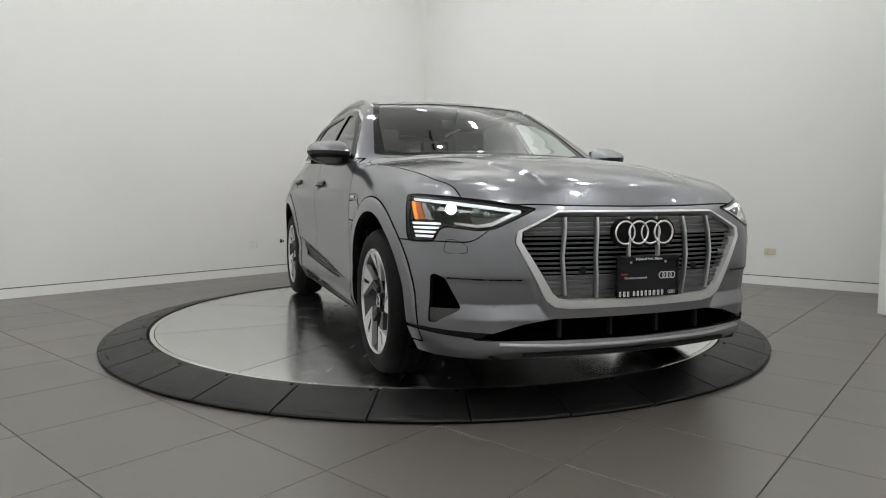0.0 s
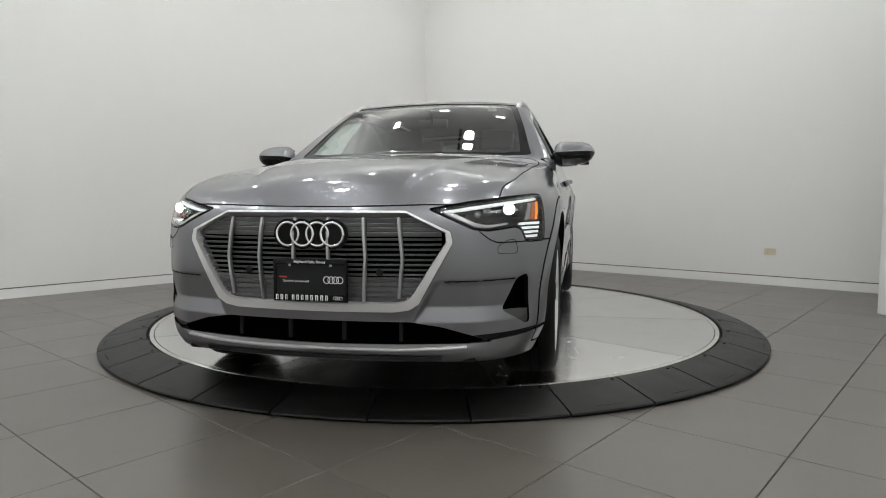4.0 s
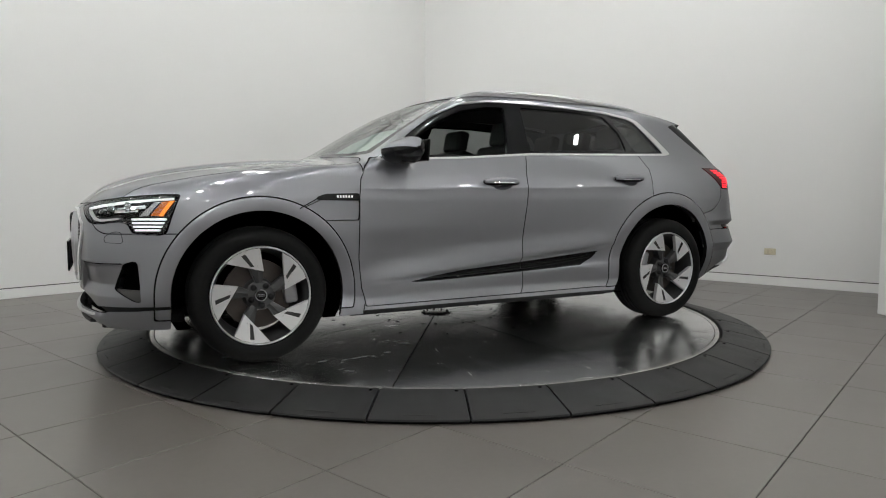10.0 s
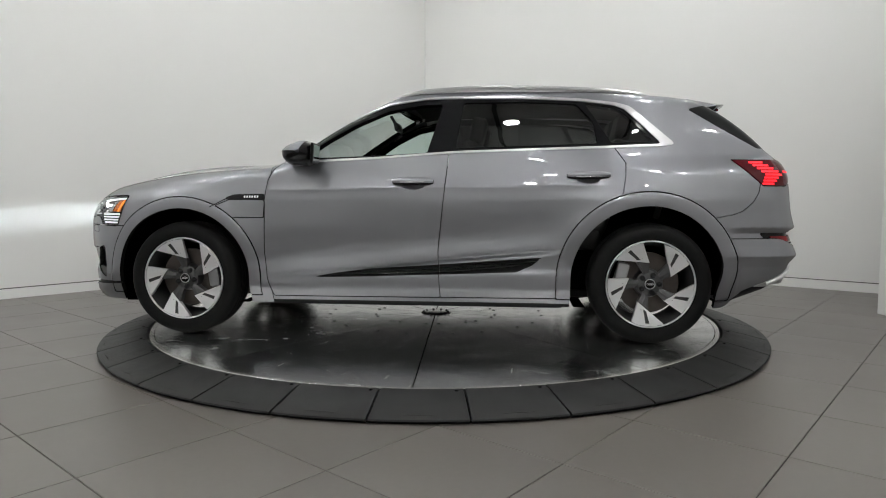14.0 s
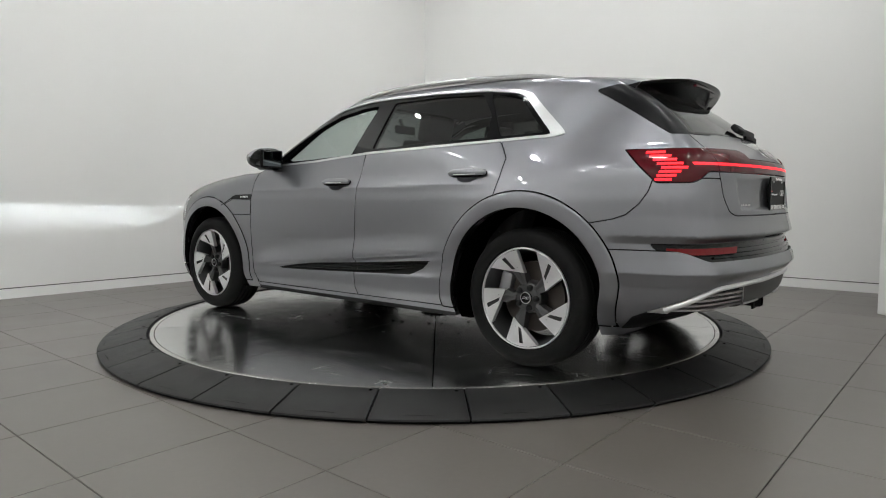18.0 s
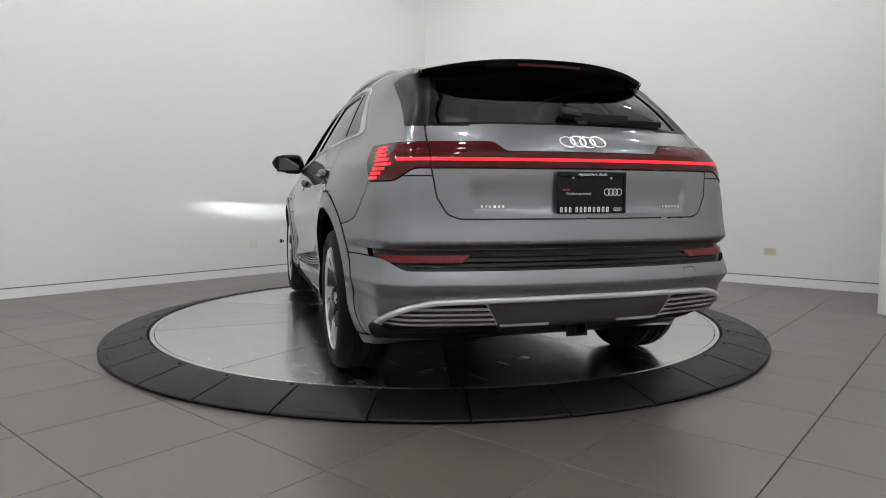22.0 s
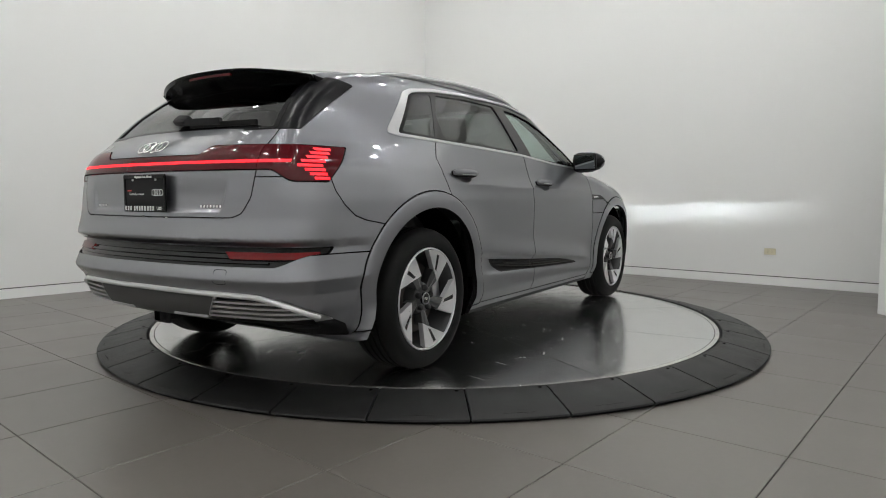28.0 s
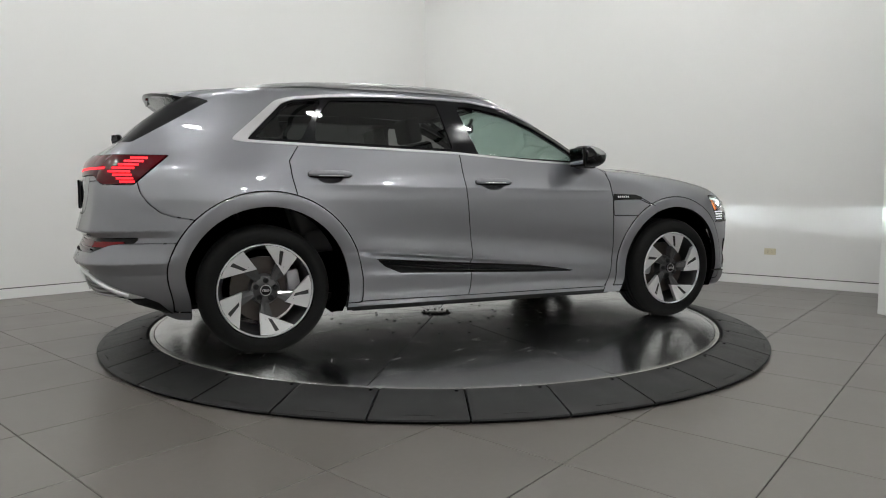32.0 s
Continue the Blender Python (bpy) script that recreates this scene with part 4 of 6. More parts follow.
for x, z in ((-0.03, 0.961), (-1.09, 0.996)):
    piece = take(side_poly([(x + 0.074 * math.cos(q), z + 0.031 * math.sin(q)) for q in np.linspace(0, 2 * math.pi, 40, endpoint=False)]), 0.0)
    piece = refine(piece, 1)
    r2 = ((piece[0][:, 0] - x) / 0.074) ** 2 + ((piece[0][:, 2] - z) / 0.031) ** 2
    pts = piece[0] - piece[1] * (0.013 * np.sqrt(np.clip(1 - r2, 0, 1)))[:, None]
    facet = np.cross(pts[piece[2][:, 1]] - pts[piece[2][:, 0]], pts[piece[2][:, 2]] - pts[piece[2][:, 0]])
    nor = np.zeros_like(pts)
    for k in range(3):
        np.add.at(nor, piece[2][:, k], facet)
    cups.append((pts, nor / np.maximum(np.linalg.norm(nor, axis=1), 1e-12)[:, None], piece[2]))
blade = take(side_poly(BLADE), 0.0)
front_blade = clip(blade, -(blade[0][:, 0] + 0.190))
rear_blade = clip(blade, blade[0][:, 0] + 0.194)
door_f = take(side_poly(DOOR_F, 0.12))
door_r = take(side_poly(DOOR_R, 0.12))
doors_f = pair("front_door", door_f, PAINT, label="painted front door")
doors_r = pair("rear_door", door_r, PAINT, label="painted rear door")
for doors, piece, cup in ((doors_f, front_blade, cups[0]), (doors_r, rear_blade, cups[1])):
    for i, door in enumerate(doors):
        skin_part("handle_cup", cup, PAINT, door, "hollow cup behind the handle", mirrored=i == 1, depth=0)
        skin_part("door_blade", piece, SATIN_BLACK, door, "gloss black ribbed blade", mirrored=i == 1, lift=-0.012, depth=0)
        for k in range(3):
            lo, hi = 0.20 + 0.3 * k, 0.34 + 0.3 * k
            mid = lambda s: (s[0][:, 2] - curve(s[0][:, 0], [(-0.82, 0.47), (-0.2, 0.409), (0.25, 0.392), (0.64, 0.381)])) / 0.055
            rib = clip(clip(piece, lo - mid(piece)), mid(clip(piece, lo - mid(piece))) - hi)
            if len(rib[2]):
                skin_part("rib", rib, BLACK, door, mirrored=i == 1, lift=0.004, depth=0.008)

HOOD = [(0.93, -0.2), (0.995, 0.0), (0.975, 0.30), (0.915, 0.56), (0.84, 0.74), (0.86, 0.80), (1.2, 0.815), (1.6, 0.80), (1.9, 0.772), (2.04, 0.735), (2.6, 0.70), (2.6, -0.2)]
hood = take(poly(lambda s: (s[0][:, 0], s[0][:, 1]), HOOD, lambda x, y, z: 0.847 + 0.008 * (np.minimum(y, 0.45) / 0.45) ** 2 - z, 0.02))
skin_part("bonnet", hood, PAINT, car, "painted bonnet with soft creases", both=True)
GATE = [(0.0, 0.796), (0.545, 0.797), (0.592, 0.815), (0.632, 0.885), (0.648, 0.997), (0.648, 1.115), (0.635, 1.18), (0.55, 1.46), (0.5, 1.53), (0.0, 1.56), (-0.3, 1.1)]
gate = take(poly(front_view, GATE, lambda x, y, z: x + 1.72, 0.015))
gate_ob = skin_part("tailgate", gate, PAINT, car, "painted tailgate", both=True)
bump_f = take(lambda s: np.maximum(s[0][:, 2] - 0.702 - 0.2 * (1 - step(0.5, 0.75, s[0][:, 1])), 1.75 - s[0][:, 0]))
bump_fo = skin_part("front_bumper", bump_f, PAINT, car, "painted front bumper", both=True)
bump_r = take(lambda s: np.maximum(s[0][:, 2] - 0.640, s[0][:, 0] + 1.70))
cover = take(poly(side_view, [(-1.60, 0.60), (-1.60, 0.716), (-1.80, 0.758), (-1.93, 0.782), (-1.99, 0.803), (-2.05, 0.855), (-2.085, 0.91), (-2.10, 0.97), (-2.7, 0.97), (-2.7, 0.60)]))
skin_part("bumper_cover", cover, PAINT, car, "painted upper part of the rear bumper", both=True)
bump_ro = skin_part("rear_bumper", bump_r, PAINT, car, "painted rear bumper", both=True)
wing = take(lambda s: np.maximum(0.88 - s[0][:, 0] + (s[0][:, 2] > 1.1) * 0.02, s[0][:, 2] - 1.2))
pair("front_wing", wing, PAINT, label="painted front wing")
sill = take(lambda s: np.maximum(s[0][:, 2] - 0.262, np.abs(s[0][:, 0]) - 1.2), 0.0)
pair("sill", clip(sill, 0.234 - sill[0][:, 2]), PAINT, label="painted sill under the doors")
# the sill's downturned bottom is coloured black to imitate its shade
pair("sill_shade", clip(sill, sill[0][:, 2] - 0.234), MATT, label="sill's lower edge, blackened for the shade on its underside")
skin_part("body_shell", rest, PAINT, car, "painted roof and side panels", both=True)

# ---- nose details ----
# headlamps: black bowl, light signature, amber reflector, clear cover
lamp_fine = refine(lamp, 2)
for i, s in enumerate((1, -1)):
    m = i == 1
    hole = poly(round_nose, [(0.52, 0.785), (0.52, 0.842), (0.848, 0.842), (0.848, 0.785)])
    bowl = skin_part("headlamp", clip(lamp, -hole(lamp)), SATIN_BLACK, car, "lit LED headlamp with an amber reflector", mirrored=m, lift=-0.045, depth=0)
    rim = clip(lamp_fine, -(outline_field(*round_nose(lamp_fine), rounded(LAMP, 0.012)) + 0.010))
    skin_part("lamp_rim", rim, BLACK, bowl, mirrored=m, lift=-0.001, depth=0.045)
    bright = sub(lamp_fine, poly(round_nose, [(0.505, 0.830), (0.585, 0.790), (0.70, 0.790), (0.800, 0.796), (0.848, 0.864), (0.746, 0.861), (0.600, 0.842)]))
    skin_part("lamp_reflector", clip(bright, -hole(bright)), LAMP_SILVER, bowl, "silvery reflector bowl", mirrored=m, lift=-0.040, depth=0)
    drl_top = sub(lamp_fine, poly(round_nose, [(0.935, 0.888), (0.746, 0.877), (0.585, 0.857), (0.475, 0.837), (0.482, 0.831), (0.588, 0.848), (0.746, 0.869), (0.935, 0.881)]))
    skin_part("light_strip", drl_top, WHITE_STRIP, bowl, "lit white daytime strip", mirrored=m, lift=-0.014, depth=0.01)
    drl_low = sub(lamp_fine, poly(round_nose, [(0.475, 0.830), (0.575, 0.772), (0.625, 0.765), (0.71, 0.777), (0.715, 0.785), (0.625, 0.776), (0.58, 0.786), (0.50, 0.832)]))
    skin_part("light_strip", drl_low, SILVER, bowl, "silver lower light edge", mirrored=m, lift=-0.014, depth=0.01)
    amber = sub(lamp_fine, poly(round_nose, [(0.942, 0.873), (0.890, 0.868), (0.850, 0.795), (0.902, 0.792)]))
    skin_part("amber_reflector", amber, AMBER_DARK, bowl, "amber side reflector", mirrored=m, lift=-0.014, depth=0.01)
    glow = sub(lamp_fine, poly(round_nose, [(0.941, 0.873), (0.921, 0.871), (0.884, 0.793), (0.902, 0.792)]))
    skin_part("amber_marker", glow, AMBER, bowl, "lit amber side marker", mirrored=m, lift=-0.0125, depth=0.004)
    edge = sub(lamp_fine, poly(round_nose, [(0.882, 0.868), (0.860, 0.866), (0.812, 0.802), (0.806, 0.790), (0.840, 0.793)]))
    skin_part("reflector_edge", edge, LAMP_SILVER, bowl, mirrored=m, lift=-0.014, depth=0.01)
    for k in range(4):
        z0 = 0.716 + 0.0185 * k
        tooth = sub(lamp_fine, poly(round_nose, [(0.786 - 0.004 * k, z0), (0.786 - 0.004 * k, z0 + 0.0095), (0.918 - 0.008 * (3 - k), z0 + 0.0095), (0.912 - 0.008 * (3 - k), z0)]))
        if len(tooth[2]):
            skin_part("light_tooth", tooth, WHITE_STRIP, bowl, "lit white lamp tooth", mirrored=m, lift=-0.012, depth=0.01)
    for u, z, r, mat in ((0.742, 0.836, 0.021, WHITE_GLOW), (0.640, 0.822, 0.020, MIRROR), (0.60, 0.812, 0.015, MIRROR)):
        ang = u / 0.95
        hit, n, _, _ = TREE.ray_cast(Vector((1.3, 0, z)), Vector((math.cos(ang), math.sin(ang), 0)))
        c = hit - Vector((math.cos(ang), math.sin(ang), 0)) * 0.034
        c.y *= s
        aim = (1.0, s * 0.20, 0.0) if mat is WHITE_GLOW else (math.cos(ang), s * math.sin(ang) * 0.6, 0)
        lens_m = Matrix.Translation(c) @ Vector(aim).to_track_quat("Z", "Y").to_matrix().to_4x4()
        if mat is WHITE_GLOW:
            part("projector_tube", lathe(bmesh.new(), [(r * 0.8, 0.0), (r, 0.008), (r * 1.1, 0.022), (r * 1.2, 0.022), (r * 1.1, 0.0)], 24, lens_m), LAMP_SILVER, bowl, "silver projector tube", smooth=40)
            bm = tube(bmesh.new(), r * 0.8, 0.004, lens_m @ Matrix.Translation((0, 0, 0.003)), 24)
        else:
            bm = lathe(bmesh.new(), [(r, -0.012), (r, 0.0), (r * 0.92, 0.008), (r * 0.6, 0.014), (0.0005, 0.016)], 24, lens_m)
        part("projector", bm, mat, bowl, "bright projector lens" if mat is WHITE_GLOW else "clear projector lens", smooth=50)
    # low beam: a small bright source in a black box, with a shield that cuts the beam off above
    ex, ey, ez = 1.90, s * 0.745, 0.822
    bm = bmesh.new()
    box(bm, (0.004, 0.17, 0.05), Matrix.Translation((ex - 0.006, ey - s * 0.025, ez)))
    box(bm, (0.114, 0.17, 0.004), Matrix.Translation((ex + 0.049, ey - s * 0.025, ez + 0.023)))
    box(bm, (0.040, 0.17, 0.004), Matrix.Translation((ex + 0.012, ey - s * 0.025, ez - 0.023)))
    box(bm, (0.080, 0.17, 0.022), Matrix.Translation((ex + 0.062, ey - s * 0.025, ez + 0.0112)))
    box(bm, (0.001, 0.17, 0.022), Matrix.Translation((ex + 0.008, ey - s * 0.025, ez - 0.0116)))
    for dy in (0.060, -0.110):
        box(bm, (0.04, 0.004, 0.05), Matrix.Translation((ex + 0.012, ey + s * dy, ez)))
    part("beam_box", bm, TRAP, bowl)
    part("beam_source", box(bmesh.new(), (0.002, 0.07, 0.0012), Matrix.Translation((ex, ey, ez))), BEAM, bowl, "bright low beam source")
    skin_part("lamp_cover", lamp, LENS, bowl, "clear plastic cover", mirrored=m, lift=-0.0005, depth=0)

# grille: slats, upright bars, rings
grille = new("grille")
grille.parent = car
for k in range(17):
    z = 0.472 + 0.0205 * k
    ys = [v for v in np.arange(-0.53, 0.531, 0.02) if outline_field(np.array([abs(v)]), np.array([z]), MOUTH)[0] < 0.012]
    if len(ys) < 3:
        continue
    open_row = 5 <= k <= 12
    path = [on_skin("front", float(v), z, -0.022)[0] for v in ys]
    hgt = 0.0042 if open_row else 0.0093
    sec = [(-0.006, -hgt), (0.006, -hgt), (0.008, -hgt * 0.6), (0.008, hgt * 0.6), (0.006, hgt), (-0.006, hgt)]
    part("slat", sweep(bmesh.new(), path, sec), GRILLE, grille, "" if k else "grey horizontal grille slat")
for yb in (-0.378, -0.230, -0.075, 0.075, 0.230, 0.378):
    zs = [v for v in np.arange(0.464, 0.815, 0.02) if outline_field(np.array([abs(yb)]), np.array([v]), MOUTH)[0] < -0.002]
    path = [on_skin("front", yb * (1.0 - 0.05 * abs(v - 0.64) / 0.17), float(v), -0.004)[0] for v in zs]
    part("upright_bar", sweep(bmesh.new(), path, [(-0.0058, -0.010), (0.0058, -0.010), (0.0058, 0.006), (0.003, 0.010), (-0.003, 0.010), (-0.0058, 0.006)], ups=[(1, 0, 0)] * len(path)), SILVER, grille, "silver upright grille bar")
for yb in (-0.285, 0.285):
    c = on_skin("front", yb, 0.585, -0.012)[0]
    part("parking_sensor", tube(bmesh.new(), 0.014, 0.012, Matrix.Translation(c) @ pose(0, 0, 0, 0, 90, 0), 20), MATT, grille)


def four_rings(name, parent, place, mat, ring_r, gauge, backing):
    """Four interlocked plain rings, flat in the (y, z) plane of place, facing +x."""
    for i in range(4):
        c = place @ Vector((0.004 * (i % 2), (i - 1.5) * ring_r * 1.36, 0))
        path = [c + place.to_3x3() @ Vector((0, ring_r * math.cos(a), ring_r * math.sin(a))) for a in np.linspace(0, 2 * math.pi, 36, endpoint=False)]
        part(name, sweep(bmesh.new(), path, [(gauge * math.cos(t), 0.55 * gauge * math.sin(t)) for t in np.linspace(0, 2 * math.pi, 8, endpoint=False)], ups=[place.to_3x3() @ Vector((1, 0, 0))] * 36, closed=True), mat, parent, "bright interlocked ring", smooth=60)
        if backing:
            part("ring_backing", tube(bmesh.new(), ring_r + 0.014, 0.018, Matrix.Translation(c) @ place.to_3x3().to_4x4() @ pose(-0.012, 0, 0, 0, 90, 0), 32), SATIN_BLACK, parent)


four_rings("ring", grille, Matrix.Translation((on_skin("front", 0.0, 0.735)[0].x + 0.003, 0, 0.737)), CHROME, 0.047, 0.0050, True)


def text_mesh(words, size, mat, parent, m, label=""):
    cu = bpy.data.curves.new("lettering", "FONT")
    cu.body, cu.size, cu.extrude, cu.align_x, cu.align_y = words, size, 0.0004, "CENTER", "CENTER"
    tmp = bpy.data.objects.new("lettering", cu)
    scene.collection.objects.link(tmp)
    dg = bpy.context.evaluated_depsgraph_get()
    me = bpy.data.meshes.new_from_object(tmp.evaluated_get(dg))
    bpy.data.objects.remove(tmp)
    me.materials.clear()
    me.materials.append(mat)
    ob = new("lettering", me)
    ob.parent = parent
    ob.matrix_basis = m
    return tagged(ob, label=label)


def dealer_plate(parent, m):
    """A black dealer plate in a frame; local x to the right, y up, z out."""
    plate = part("dealer_plate", box(bmesh.new(), (0.314, 0.155, 0.006), m, 0.006), MATT, parent, "black dealer plate with white lettering")
    bm = bmesh.new()
    for x, y, w, h in ((0, 0.075, 0.318, 0.021), (0, -0.071, 0.318, 0.029), (-0.153, 0, 0.012, 0.16), (0.153, 0, 0.012, 0.16)):
        box(bm, (w, h, 0.009), m @ Matrix.Translation((x, y, 0.004)), 0.003)
    part("plate_frame", bm, BLACK, plate)
    text_mesh("Highland Park, Illinois", 0.0155, WHITE_INK, plate, m @ Matrix.Translation((0, 0.0745, 0.0095)), "small white lettering")
    text_mesh("Certified pre-owned", 0.0135, WHITE_INK, plate, m @ Matrix.Translation((-0.062, -0.004, 0.0045)))
    part("logo_bar", box(bmesh.new(), (0.032, 0.006, 0.0008), m @ Matrix.Translation((-0.118, 0.012, 0.0035))), RED_INK, plate)
    for sx in (-0.088, 0.088):
        part("plate_screw", tube(bmesh.new(), 0.0052, 0.004, m @ Matrix.Translation((sx, 0.061, 0.005)), 12), SILVER, plate, "bright screw head")
    # the dealer's name as plain blocks
    bm = bmesh.new()
    x = -0.148
    for w in (0.013, 0.014, 0.012, 0.004, 0.013, 0.013, 0.013, 0.014, 0.014, 0.016, 0.014, 0.013):
        if w > 0.005:
            box(bm, (w * 0.30, 0.021, 0.0008), m @ Matrix.Translation((x + w * 0.2, -0.0695, 0.0092)))
            box(bm, (w * 0.25, 0.021, 0.0008), m @ Matrix.Translation((x + w * 0.72, -0.0695, 0.0092)))
            box(bm, (w * 0.8, 0.0035, 0.0007), m @ Matrix.Translation((x + w * 0.45, -0.0605, 0.0092)))
        x += w + 0.0066
    part("name_blocks", bm, WHITE_INK, plate)
    turn = m.to_3x3().to_4x4() @ Matrix(((0, 1, 0, 0), (0, 0, 1, 0), (1, 0, 0, 0), (0, 0, 0, 1)))
    for cx, cy, r, cz in ((0.098, 0.003, 0.0135, 0.0045), (0.118, -0.0685, 0.0062, 0.0095)):
        place = Matrix.Translation(m @ Vector((cx, cy, cz))) @ turn
        for i in range(4):
            c = place @ Vector((0, (i - 1.5) * r * 1.36, 0))
            path = [c + place.to_3x3() @ Vector((0, r * math.cos(a), r * math.sin(a))) for a in np.linspace(0, 2 * math.pi, 20, endpoint=False)]
            part("printed_ring", sweep(bmesh.new(), path, [(r * 0.12, 0), (0, 0.0006), (-r * 0.12, 0)], ups=[place.to_3x3() @ Vector((1, 0, 0))] * 20, closed=True), WHITE_INK, plate)
    return plate


FRONT_FACE = Matrix(((0, 0, 1, 0), (1, 0, 0, 0), (0, 1, 0, 0), (0, 0, 0, 1)))
dealer_plate(car, Matrix.Translation((2.377, 0.008, 0.553)) @ FRONT_FACE)
part("plate_bracket", box(bmesh.new(), (0.03, 0.20, 0.10), Matrix.Translation((2.355, 0.008, 0.555))), MATT, car)

# silver lip and chin
path = [on_skin("front", float(v), 0.272 + 0.012 * (abs(v) / 0.62) ** 3, 0.006)[0] for v in np.linspace(-0.62, 0.62, 41)]
part("front_lip", sweep(bmesh.new(), path, [(-0.012, -0.006), (0.006, -0.006), (0.009, 0.0), (0.006, 0.005), (-0.012, 0.006)]), LIP_SILVER, car, "satin silver front lip", smooth=50)
path = [on_skin("front", float(v), 0.238, 0.004)[0] for v in np.linspace(-0.52, 0.52, 31)]
part("front_splitter", sweep(bmesh.new(), path, [(-0.02, -0.014), (0.010, -0.008), (0.010, 0.008), (-0.02, 0.014)]), MATT, car, "black front splitter")
for v in (-0.36, -0.12, 0.12, 0.36):
    c = on_skin("front", v, 0.34, -0.03)[0]
    part("intake_rib", box(bmesh.new(), (0.02, 0.014, 0.085), Matrix.Translation(c)), MATT, car)
for s in (1, -1):
    # tow and washer covers as fine outlines
    o = rounded([(0.655, 0.688), (0.70, 0.712), (0.735, 0.712), (0.745, 0.665), (0.735, 0.655), (0.655, 0.658)], 0.012, 3)
    path = []
    for u, z in o:
        a = u / 0.95
        hit, n, _, _ = TREE.ray_cast(Vector((1.3, 0, z)), Vector((math.cos(a), math.sin(a), 0)))
        path.append(Vector((hit.x, hit.y * s, hit.z)))
    part("washer_cover", sweep(bmesh.new(), path, ring_section(0.0014, 5), closed=True), DARK, car)

# ---- tail details ----
outer = clip(band, 0.6495 - band[0][:, 1])
inner_l = clip(band, band[0][:, 1] - 0.6465)
bar = skin_part("light_bar", inner_l, RED_LENS, car, "red lens bar across the tailgate", both=True, lift=0.004, depth=0.02)
line = clip(clip(inner_l, 1.0300 - inner_l[0][:, 2]), clip(inner_l, 1.0300 - inner_l[0][:, 2])[0][:, 2] - 1.0415)
skin_part("light_line", line, RED_GLOW, bar, "glowing red light line", both=True, lift=0.0055, depth=0.002)
for i in range(2):
    tl = skin_part("tail_lamp", outer, RED_LENS, car, "red tail lamp with lit chevron bars", mirrored=i == 1, lift=0.004, depth=0.02)
    seg = clip(clip(outer, 1.0300 - outer[0][:, 2]), clip(outer, 1.0300 - outer[0][:, 2])[0][:, 2] - 1.0415)
    seg = clip(seg, seg[0][:, 1] - 0.77)
    skin_part("light_line", seg, RED_GLOW, tl, mirrored=i == 1, lift=0.0055, depth=0.002)
    fine_lamp = refine(outer, 1)
    for k, (front, back) in enumerate(((-2.108, -2.180), (-2.115, -2.196), (-2.122, -2.212), (-2.129, -2.235), (-2.108, -2.215), (-2.086, -2.186), (-2.064, -2.158), (-2.043, -2.128))):
        z0 = 0.9588 + 0.0180 * k
        bar_k = sub(level(fine_lamp, z0, z0 + 0.0108), lambda sk: np.maximum.reduce([sk[0][:, 0] - front, back - sk[0][:, 0], 0.68 - sk[0][:, 1]]))
        if len(bar_k[2]):
            skin_part("light_chevron", bar_k, RED_GLOW, tl, "glowing red chevron bar", mirrored=i == 1, lift=0.0055, depth=0.002)
strip_ob = skin_part("rear_strip", strip, BLACK, car, "gloss black ribbed strip over the rear bumper", both=True, lift=-0.012, depth=0)
for z in (0.612, 0.632, 0.652):
    rib = clip(clip(strip, z - 0.004 - strip[0][:, 2]), clip(strip, z - 0.004 - strip[0][:, 2])[0][:, 2] - z - 0.004)
    rib = clip(rib, rib[0][:, 1] - 0.72)
    skin_part("rib", rib, BLACK, strip_ob, both=True, lift=-0.003, depth=0.01)
refl = sub(level(strip, 0.624, 0.653), lambda s: np.maximum.reduce([ 0.50 + (s[0][:, 2] - 0.63) * -1.2 - s[0][:, 1] + 0.03, s[0][:, 0] + 2.17]))
for i in range(2):
    skin_part("reflector", refl, RED_REFLECTOR, strip_ob, "dark red rear reflector", mirrored=i == 1, lift=-0.001, depth=0.012)
CAP = [(0.395, 0.455), (0.55, 0.450), (0.65, 0.428), (0.765, 0.366), (0.80, 0.30), (0.33, 0.30)]
cap_f = poly(round_tail, CAP, None, 0.012)
mid_f = poly(round_tail, [(-0.3, 0.464), (0.33, 0.464), (0.39, 0.452), (0.355, 0.372), (0.35, 0.25), (-0.3, 0.25)])
valance = clip(under, mid_f(under))
rest_u = clip(under, -mid_f(under))
cap = clip(rest_u, cap_f(rest_u))
frame_u = clip(rest_u, -cap_f(rest_u))
pair("diffuser_base", clip(frame_u, frame_u[0][:, 2] - 0.350), MATT, label="black underside of the diffuser", lift=0.0, depth=0.02)
frame_u = clip(frame_u, 0.350 - frame_u[0][:, 2])
diff = skin_part("diffuser", frame_u, SILVER, car, "satin silver rear diffuser blade", both=True, lift=0.004, depth=0.02)
skin_part("valance", valance, GREY_PLASTIC, car, "dark grey plastic rear valance", both=True, lift=0.002, depth=0.02)
pair("diffuser_recess", cap, MATT, lift=-0.016, depth=0)
for k in range(4):
    z = 0.360 + 0.022 * k
    fin = level(cap, z, z + 0.0105)
    if len(fin[2]):
        for i in range(2):
            skin_part("fin", fin, SILVER, diff, "silver diffuser fin", mirrored=i == 1, lift=0.0, depth=0.014)
for s in (1, -1):
    path = [on_skin("rear", s * v, 0.362, 0.003)[0] for v in np.linspace(0.16, 0.37, 8)]
    part("diffuser_lip", sweep(bmesh.new(), path, [(-0.006, -0.005), (0.006, -0.005), (0.006, 0.005), (-0.006, 0.005)]), SILVER, car)
blade_line = []
